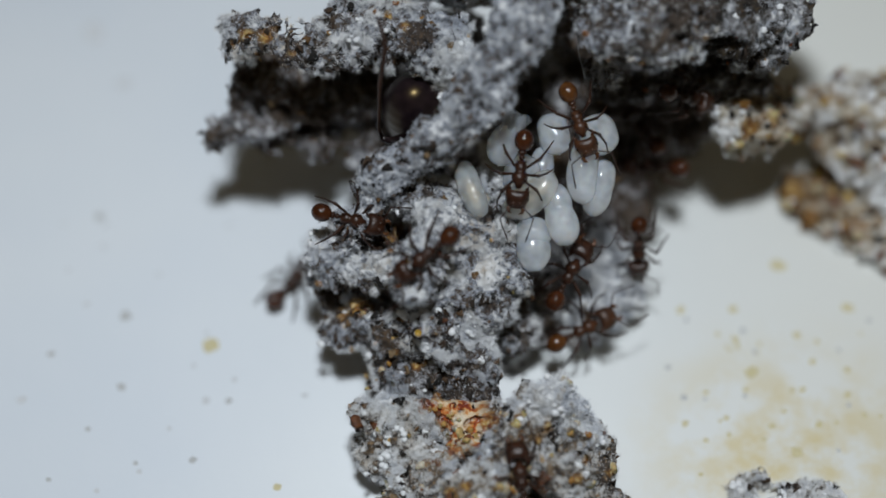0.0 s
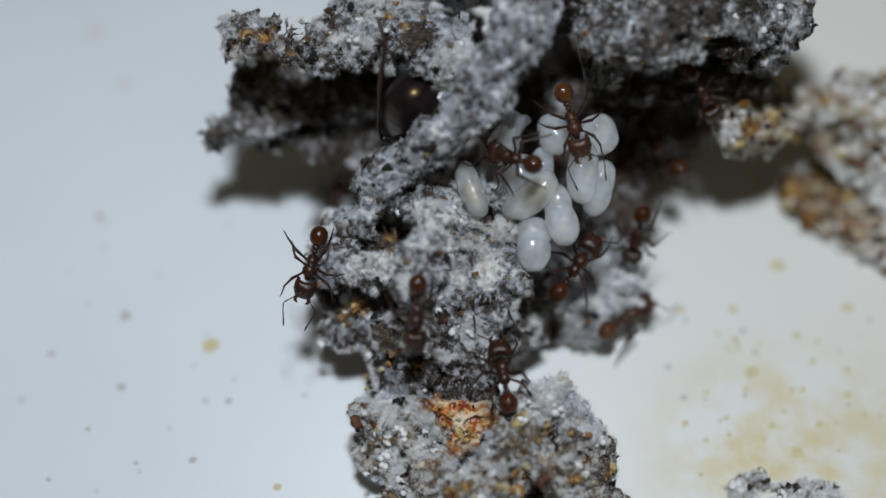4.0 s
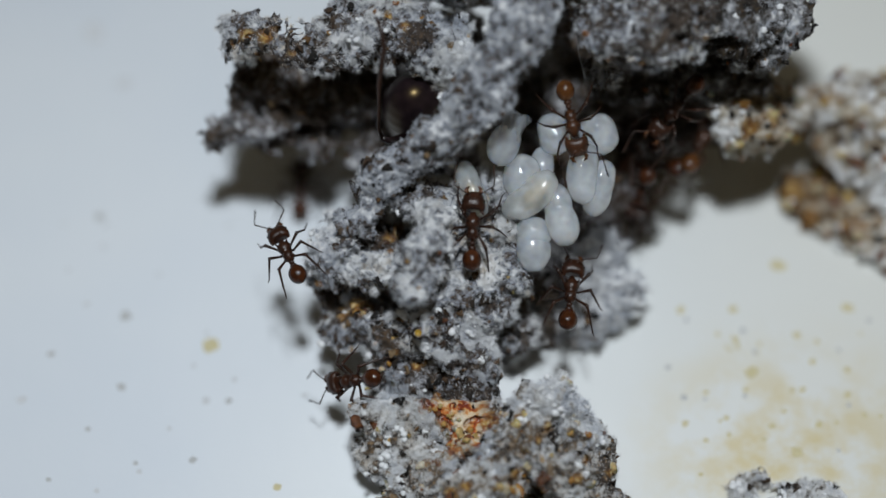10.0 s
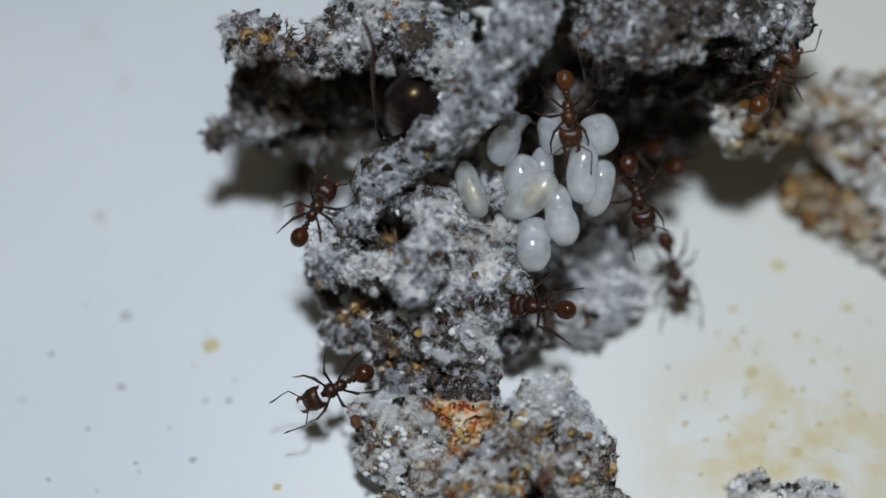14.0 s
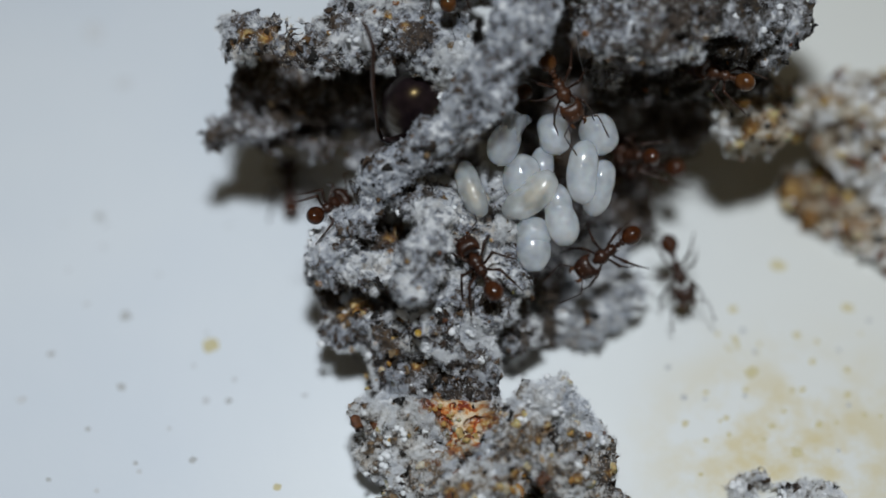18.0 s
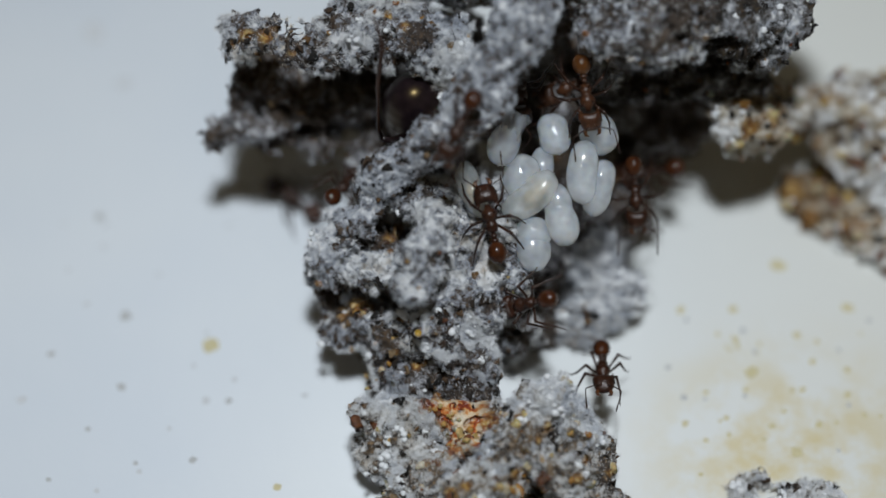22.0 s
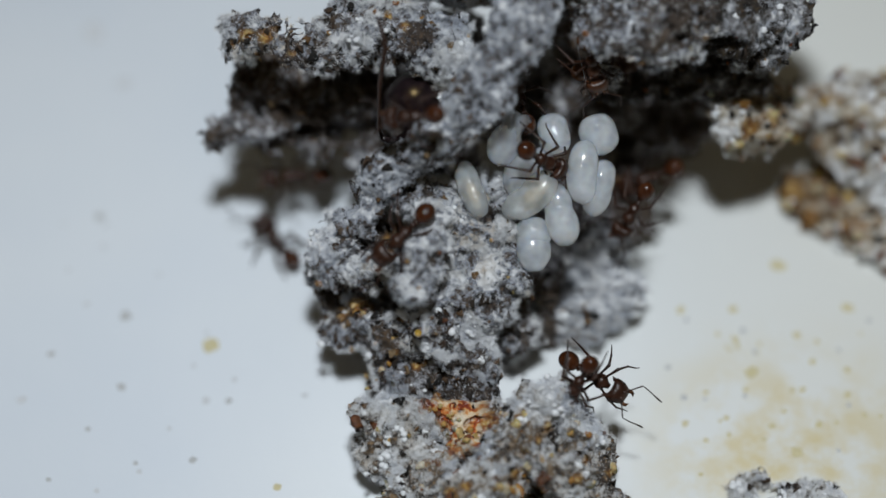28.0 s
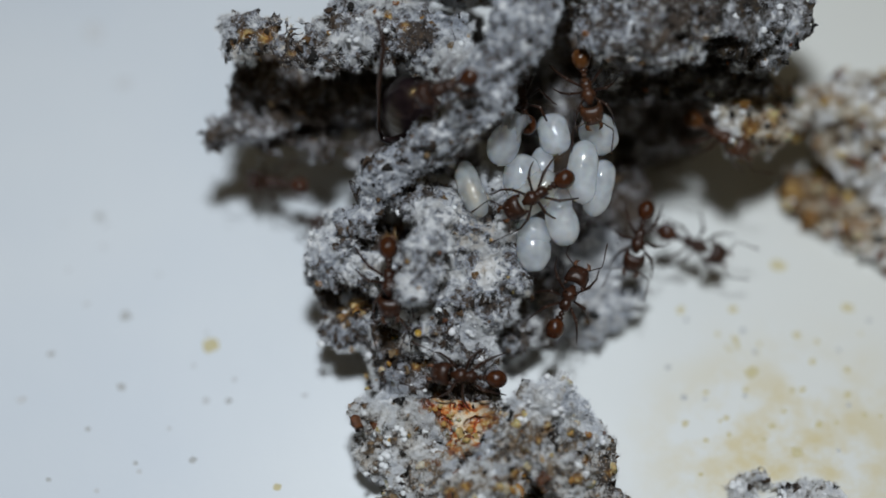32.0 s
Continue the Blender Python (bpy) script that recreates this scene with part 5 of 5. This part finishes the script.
    roam(ant_digger, [
        (0, 5.68, 0.18, 5.68, 0.47, 0.72, 0.51),
        (1, 5.59, 0.49, 5.9, 0.44, 0.73, 0.51),
        (2, 5.97, 0.36, 5.81, 0.41, 0.91, 0.05),
        (3, 5.78, 0.49, 5.9, 0.4, 0.75, 0.53),
        (6, 6.48, -0.15, 6.06, 0.87, 0.4, 0.28),
        (7, 5.88, -0.24, 6, 0.75, 0.54, 0.38),
        (8, 5.6, -0.43, 6.24, 0.31, 0.91, -0.27),
        (9, 5.67, -0.95, 6.11, 0.12, 0.98, 0.13),
        (11, 5.68, -1.23, 6.41, 0.1, 0.99, 0.03),
        (12, 5.04, -1.34, 6.57, -0.2, 0.95, -0.25),
        (13, 4.59, -1.51, 6.7, -0.44, 0.83, -0.34),
        (14, 4.3, -2.11, 6.52, -0.86, 0.36, -0.37),
        (14.5, 3.26, -2.16, 7.22, -0.87, 0.42, -0.26),
        (16.5, 1.39, -1.57, 8.24, -0.77, 0.62, -0.13),
        (17, 1.72, -1.8, 8.08, -0.71, 0.58, 0.41),
        (18, 1.61, -1.32, 8.42, -0.46, 0.88, 0.08),
        (19, 1.91, -0.53, 8.97, -0.21, 0.8, 0.56),
        (20, 2.04, 0.1, 9.41, -0.12, 0.81, 0.57),
        (21, 2.35, 0.27, 9.53, -0.02, 0.82, 0.57),
        (22, 2.11, 0.3, 9.55, -0.21, 0.8, 0.56),
        (23, 2.03, 0.35, 9.59, -0.28, 0.79, 0.55),
        (25, 2.11, 0.35, 9.59, 0.02, 0.82, 0.57),
        (26, 1.25, -0.45, 10.61, -0.32, 0.78, 0.54),
        (26.8, -0.64, -0.67, 10.7, -0.82, 0.41, -0.41),
        (28, -1.72, -0.94, 10.4, -0.71, -0.57, -0.4),
        (29, -2.34, -1.34, 10.11, -0.64, 0.03, -0.76),
        (30, -2.49, -2.02, 9.64, -0.24, -0.29, -0.93),
        (31, -2.34, -2.02, 8.9, 0.02, -0.82, -0.57),
        (32, -2.35, -2.13, 8.83, 0.03, -0.82, -0.57),
    ], 4)
    roam(ant_edge, [
        (0, -4.14, 0.74, 9.25, 0.97, -0.19, -0.13),
        (1, -4.88, 0.48, 8.94, 0.21, -0.44, -0.87),
        (2, -5.17, 0.33, 8.6, -0.01, -0.82, -0.57),
        (3, -5.55, 0.05, 8.4, -0.25, -0.79, -0.56),
        (3.5, -5.8, -0.2, 8.22, -0.26, -0.79, -0.55),
        (5.5, -5.76, -2.18, 6.47, -0.2, -0.8, -0.56),
        (6, -5.54, -2.33, 6.37, -0.06, -0.82, -0.57),
        (7, -5.94, -2.01, 6.6, -0.24, -0.36, -0.9),
        (8, -6.53, -1.34, 7.06, -0.78, 0.09, -0.62),
        (9, -6.67, -0.33, 7.53, -0.58, 0.82, 0.02),
        (10, -6.89, -0.01, 7.62, -0.4, 0.92, -0.03),
        (11, -7.14, 0.09, 7.7, -0.48, 0.88, 0.03),
        (12, -7.15, 0.21, 7.78, -0.43, 0.74, 0.52),
        (13, -6.31, 0.81, 8.08, 0.28, 0.79, 0.55),
        (14, -5.78, 1.77, 8.26, 0.49, 0.71, 0.5),
        (17, -5.58, 1.78, 8.03, 0.26, 0.95, -0.16),
        (18, -5.1, 2.41, 7.86, 0.48, 0.75, -0.46),
        (20, -4.73, 3.21, 7.19, 0.57, 0.8, -0.18),
        (22, -4.49, 4.64, 6.37, 0.43, 0.81, -0.4),
        (23, -4.09, 5.55, 6.39, 0.31, 0.85, -0.42),
        (25, -5.78, 7.06, 4.4, -0.55, 0.64, -0.53),
        (28, -6.89, 7.39, 3.41, -1, -0.05, -0.03),
        (30, -8.09, 7.12, 3.22, -0.89, 0.16, -0.43),
        (32, -7.82, 7.12, 3.22, -0.89, 0.35, -0.3),
    ], 5)
    roam(ant_floor, [
        (0, -7.08, 3.2, 0.75, 0.6, 0.8, 0),
        (1, -6.33, 3.65, 0.75, 0.61, 0.79, -0),
        (2, -5.64, 4.46, 0.75, 0.71, 0.71, 0),
        (4.2, -5.21, 8.02, 0.75, 0.3, 0.95, 0),
        (5, -6.42, 8.62, 0.75, 0.1, 1, 0),
        (9, -6.5, 8.66, 0.75, 0.05, 1, 0),
        (11, -7.18, 8.76, 0.75, -0.05, 1, 0),
        (14, -6.85, 8.69, 0.75, 0, 1, 0),
        (18, -7.4, 8.83, 0.75, -0.1, 1, 0),
        (21.5, -7.32, 8.76, 0.75, -0.3, 0.95, 0),
        (22, -7.16, 8.02, 0.75, -0.75, 0.66, 0),
        (22.5, -7.21, 5.19, 0.75, -1, 0.07, 0),
        (23, -7.3, 5.2, 0.75, -0.66, 0.75, 0),
        (24, -7.48, 5.07, 0.75, -0.63, 0.77, 0),
        (25, -8.14, 5.89, 0.75, -0.52, 0.85, 0),
        (25.5, -8.44, 5.94, 0.75, -0.5, 0.86, 0),
        (26.5, -9.13, 6.26, 0.75, -0.76, 0.65, 0),
        (27.5, -9.93, 6.18, 0.75, -0.98, 0.2, 0),
        (28, -7.89, 5.53, 0.75, -0.58, 0.82, 0),
        (28.5, -7.49, 5.6, 0.75, -0.76, 0.65, 0),
        (29, -7.05, 4.46, 0.75, -0.4, 0.91, 0),
        (31, -5.73, 5.12, 0.75, -0.4, 0.92, 0),
        (32, -5.47, 5.44, 0.75, -0.4, 0.92, 0),
    ], 6, up=(0, -0.15, 1))
    roam(ant_carrier, [
        (0, -0.72, -1.99, 10.39, -0.79, -0.51, -0.36),
        (1, -0.97, -2.34, 10.15, -0.55, -0.68, -0.48),
        (2, -0.98, -2.8, 9.82, -0.07, -0.37, -0.93),
        (3, -1.11, -3.29, 9.48, -0.07, -0.4, -0.91),
        (4.3, -1.15, -4.31, 8.84, -0.04, -0.61, -0.74),
        (5.5, -1.21, -4.6, 7.11, 0, -0.82, -0.57),
        (6, -1.38, -4.79, 6.72, -0.13, -0.81, -0.57),
        (7, -1.89, -4.4, 5.89, -0.41, -0.75, -0.52),
        (8, -2.87, -4.68, 5.45, -0.62, -0.64, -0.45),
        (9, -3.3, -4.95, 4.9, -0.66, 0.04, -0.75),
        (10, -3.98, -4.66, 4.49, -0.7, 0.31, -0.65),
        (11, -4.3, -4.38, 4.32, -0.75, 0.38, -0.54),
        (12, -4.43, -4.49, 4.12, -0.75, 0.12, -0.65),
        (13, -4.46, -4.51, 4.11, -0.95, -0.27, -0.19),
        (14, -4.68, -4.67, 3.99, -0.89, -0.38, -0.26),
        (14.5, -4.82, -4.44, 3.91, -0.97, -0.18, -0.13),
        (15.2, -4.44, -2.62, 3.12, -0.81, 0.54, -0.24),
        (16, -3.6, -0.69, 2.03, -0.72, 0.69, -0.09),
        (32, -3.35, 0.01, 1.91, -0.72, 0.69, -0.08),
    ], 7)
    roam(ant_scout, [
        (0, 6.31, -1.13, 3.18, 0.89, 0.37, 0.26),
        (1, 7.4, -0.56, 2.73, 0.84, 0.5, -0.21),
        (2, 7.73, -0.05, 2.47, 0.83, 0.45, 0.32),
        (3, 7.63, -0.5, 2.16, 0.95, 0.25, 0.18),
        (3.5, 7.96, 0.01, 1.91, 0.83, 0.52, -0.21),
        (5.5, 10.51, 1.64, 1.82, 0.52, 0.85, 0.05),
        (6, 11.36, 2.67, 1.94, 0.5, 0.86, 0.04),
        (7, 12.18, 4.92, 2.29, 0.18, 0.81, 0.56),
        (8, 11.73, 6.68, 2.91, 0.11, 0.81, 0.57),
        (9, 11.31, 7.39, 4.63, 0.16, 0.81, 0.57),
        (10, 11.95, 7.43, 5.88, 0.42, 0.91, -0.03),
        (11, 13.17, 7, 7.41, 0.92, 0.31, 0.22),
        (12, 13.74, 6.35, 8.54, 1, -0.07, -0.05),
        (13, 14.21, 6.76, 10.29, 0.89, 0.37, 0.26),
        (14, 14.76, 6.71, 11.48, 0.54, 0.69, 0.48),
        (14.5, 14.46, 6.84, 12.06, 0.2, 0.97, -0.16),
        (16.5, 13.81, 6.92, 12.36, -0.2, 0.97, -0.17),
        (17, 13.56, 6.87, 12.32, -0.3, 0.93, -0.2),
        (18, 12.45, 7.06, 11.48, -0.75, 0.58, -0.32),
        (19, 11.31, 7.28, 10.9, -0.98, 0.18, 0.12),
        (20, 7.83, 7.39, 10.73, -0.93, 0.3, 0.21),
        (21, 6.91, 7.3, 10.67, -0.89, 0.34, -0.31),
        (22, 5.88, 7.27, 10.41, -0.93, -0.3, -0.21),
        (23, 5.5, 7.61, 10.4, -0.93, -0.3, -0.21),
        (24, 5.45, 7.89, 10.35, -0.99, -0.09, -0.06),
        (25, 5.01, 8.33, 10.41, -0.61, -0.21, -0.77),
        (25.8, 5.4, 8.77, 10.48, -0.71, 0.61, -0.34),
        (26.6, 5.91, 8.66, 10.4, 0.1, 0.99, -0),
        (28, 7.25, 8.14, 10.65, 0.84, 0.45, -0.3),
        (29, 8.69, 7.43, 10.15, 1, -0.07, -0.05),
        (30, 10.35, 7.01, 9.86, 0.81, 0.27, -0.52),
        (31, 11.56, 6.57, 9.55, 0.93, -0.3, -0.21),
        (32, 12.59, 6.9, 7.34, 0.87, -0.4, -0.28),
    ], 8)
    roam(ant_forager, [
        (0, 8.95, 2.37, 4.78, 0.02, -0.28, -0.96),
        (1, 8.73, 2.63, 4.96, 0.05, -0.08, -1),
        (3, 8.77, 2.47, 4.85, 0.07, -0.28, -0.96),
        (6, 9.09, 3.98, 5.29, -0.64, 0.18, -0.74),
        (8, 9, 3.85, 4.59, -0.37, 0.09, -0.93),
        (10, 9.16, 5.21, 4.93, -0.18, -0.11, -0.98),
        (11.5, 9.39, 4.75, 4, 0.14, -0.23, -0.96),
        (13, 10.05, 4.5, 3.22, 0.11, -0.38, -0.92),
        (14, 10.69, 2.88, 2.45, 0.28, -0.79, -0.55),
        (14.5, 10.52, 3.04, 2.56, 0.28, -0.42, -0.87),
        (16.5, 10.2, 3.47, 2.86, 0.14, -0.38, -0.91),
        (17, 10.72, 3.63, 2.97, 0.25, -0.79, -0.55),
        (18, 10.87, 2.66, 2.54, 0.31, -0.78, -0.54),
        (18.5, 10.21, 2.16, 2.68, -0.2, -0.8, -0.56),
        (19, 10.1, 0.65, 2.35, -0.3, -0.78, -0.55),
        (19.5, 8.28, -0.64, 2.67, -0.91, -0.33, -0.23),
        (20, 7.36, -1.41, 1.88, -0.9, -0.35, -0.25),
        (20.5, 7.06, -1.41, 2.13, -0.87, 0.09, -0.49),
        (21, 7.31, -3.17, 2.36, -0.33, -0.77, -0.54),
        (21.5, 7.27, -2.93, 2.17, -0.1, -0.95, -0.2),
        (22, 7.17, -3.25, 3.4, 0, -0.95, 0.31),
        (22.5, 6.25, -3.36, 3.57, -0.3, -0.92, 0.25),
        (23, 6.33, -3.34, 3.84, -0.4, -0.88, 0.1),
        (23.5, 7.17, -3.67, 3.59, -0.1, -0.85, -0.4),
        (24, 7.46, -3.82, 3.5, -0.02, -0.75, -0.66),
        (25, 7.39, -4.26, 3.8, 0.22, -0.27, -0.94),
        (25.5, 7.39, -4.36, 3.72, 0.31, -0.22, -0.93),
        (27.5, 7.26, -4.79, 4.89, 0.27, 0.03, -0.96),
        (28, 5.88, -5.75, 5.93, -0.4, -0.24, -0.89),
        (28.5, 5.88, -5.54, 6.19, -0.66, 0.04, -0.75),
        (29, 5.45, -4.59, 5.76, -0.97, -0.19, -0.13),
        (30, 3.49, -4.89, 6.04, -1, -0.05, -0.04),
        (31, 2, -5, 5.97, -0.98, -0.15, -0.11),
        (32, 1.11, -5.25, 5.79, -1, 0.08, 0.06),
    ], 9)
    roam(ant_roamer, [
        (0, 10.99, 7.04, 9.88, 0.71, 0.27, -0.65),
        (2, 10.99, 7.62, 10.28, 0.71, 0.48, -0.51),
        (3, 11.24, 7.62, 10.28, 0.71, 0.61, -0.35),
        (4, 11.67, 7.07, 10.15, 0.45, -0.27, -0.85),
        (5, 11.52, 6.78, 10.31, -0.45, -0.12, -0.88),
        (6, 11.22, 6.81, 10.32, -0.55, -0.68, -0.48),
        (7, 11.57, 6.59, 10.66, -0.4, -0.75, -0.52),
        (8, 11.13, 6.51, 10.6, -0.39, -0.75, -0.53),
        (9, 11, 6.59, 10.42, -0.46, -0.73, -0.51),
        (10, 10.49, 6.36, 10.01, -0.63, -0.63, -0.44),
        (11, 9.94, 6.13, 9.85, -0.57, -0.67, -0.47),
        (12, 9.52, 5.45, 9.86, -0.39, -0.75, -0.53),
        (13, 8.82, 4.71, 9.59, -0.06, -0.82, -0.57),
        (14, 8.68, 2.99, 8.14, 0.28, -0.79, -0.55),
        (16.5, 8.65, 1.88, 7.12, 0.2, -0.8, -0.56),
        (17, 8.68, 1.26, 6.69, 0.2, -0.8, -0.56),
        (18, 7.39, 0.8, 6.61, -0.82, -0.47, -0.33),
        (19, 5.78, -0.57, 6.38, -0.86, -0.42, -0.29),
        (20, 4.63, -2.01, 6.1, -0.77, -0.52, -0.37),
        (21, 4.37, -2.24, 6.67, -0.52, -0.28, -0.81),
        (22, 3.72, -2.48, 7.37, -0.67, 0.29, -0.68),
        (23, 4.49, -2.87, 6.72, -0.03, -0.47, -0.88),
        (24, 5, -2.9, 6.21, 0.37, -0.14, -0.92),
        (25, 5.32, -3.88, 5.65, 0.65, -0.62, -0.43),
        (25.5, 5.63, -4.13, 5.47, 0.65, -0.62, -0.44),
        (27.5, 6.37, -5.01, 5.1, 0.59, -0.25, -0.77),
        (28, 6.65, -4.84, 5.1, 0.84, -0.44, -0.31),
        (28.5, 6.39, -3.72, 5.52, 0.4, 0.8, -0.45),
        (29, 5.42, -3.08, 5.23, -0.2, 0.97, -0.16),
        (30, 4.62, -1.68, 5.61, -0.35, 0.9, -0.25),
        (31, 4.89, -1.37, 6.06, -0.14, 0.81, 0.57),
        (32, 5.5, -1.48, 5.99, 0.4, 0.75, 0.53),
    ], 10)
    roam(ant_sentry, [
        (0, 9.33, 7.97, 6.26, -0.44, 0.89, -0.13),
        (16, 9, 6.72, 6.6, -0.49, 0.68, -0.54),
        (19, 8.73, 4.57, 7.54, -0.53, 0.19, -0.82),
        (20, 8.7, 3.6, 7.35, -0.11, -0.41, -0.91),
        (22, 8.7, 3.55, 7.31, 0.07, -0.82, -0.57),
        (23, 8.89, 3.71, 7.42, 0.06, -0.82, -0.57),
        (25, 8.64, 3.6, 7.35, -0.29, 0.1, -0.95),
        (28, 8.59, 2.99, 6.67, -0.43, -0.32, -0.85),
        (29, 8.42, 2.86, 6.59, -0.61, -0.29, -0.74),
        (30, 8.77, 2.74, 6.25, -0.24, -0.8, -0.56),
        (31, 8.79, 2.48, 6.07, -0.27, -0.79, -0.55),
        (32, 8.92, 2.28, 5.69, -0.25, -0.79, -0.56),
    ], 11)
    roam(ant_runner, [
        (0, 9.93, 7.17, 4.48, -0.84, 0.39, -0.38),
        (28, 9.63, 6.44, 4.58, -0.84, 0, -0.55),
        (30, 10.08, 4.14, 4.18, 0.41, -0.28, -0.87),
        (31, 10.23, 3.78, 3.56, 0.42, -0.13, -0.9),
        (32, 11.59, 3.88, 2.9, 0.91, -0.33, -0.23),
    ], 12)
    roam(ant_lookout, [
        (0, 0.27, 9.51, 16.61, -0.11, 0.81, 0.57),
        (5, 0.27, 9.31, 16.47, -0.11, 0.81, 0.57),
        (6, 0.37, 8.57, 15.95, -0.09, 0.82, 0.57),
        (7, 0.09, 8.66, 16.02, -0.05, 0.82, 0.57),
        (9, 0.21, 9.26, 16.43, -0.05, 0.82, 0.57),
        (14, 0.21, 9.41, 16.54, -0.06, 0.82, 0.57),
        (17, 0.11, 8.68, 16.03, -0.08, 0.82, 0.57),
        (20, 0.21, 9.31, 16.47, -0.06, 0.82, 0.57),
        (32, 0.21, 9.51, 16.61, -0.06, 0.82, 0.57),
    ], 13)
    roam(ant_attendant, [
        (0, 0.27, 12.44, 17.93, 0.1, -0.82, -0.57),
        (17, 0.39, 11.5, 17.88, 0, -0.82, -0.57),
        (19, 0.44, 4.61, 16.97, -0.15, -0.81, -0.57),
        (20, 0.26, 2.25, 15.31, -0.53, -0.69, -0.49),
        (23, 0.87, 1.56, 14.83, -0.41, -0.75, -0.52),
        (25, -0.1, 1.85, 15.04, -0.8, -0.08, -0.59),
        (28, -1.3, 2.09, 14.83, -0.81, 0.3, -0.51),
        (30, -1.06, 2.38, 15.04, -0.81, 0.38, -0.45),
        (31, -0.82, 2.48, 15.11, -0.81, 0.38, -0.45),
        (32, 0.14, 2.94, 15.79, -0.8, 0.05, -0.59),
    ], 14)
    x, y, z = queen_leg.location
    walk(queen_leg, [(t, pose(x, y, z, 0, 0, 0) @ Matrix.Rotation(radians(a), 4, inverse.to_3x3() @ TOWARD))
                     for t, a in ((0, 0), (11, 1), (12, 4), (13, 7), (17, 8), (19, 7), (22, 2), (25, 0), (28, 0), (32, 1))])


motions()
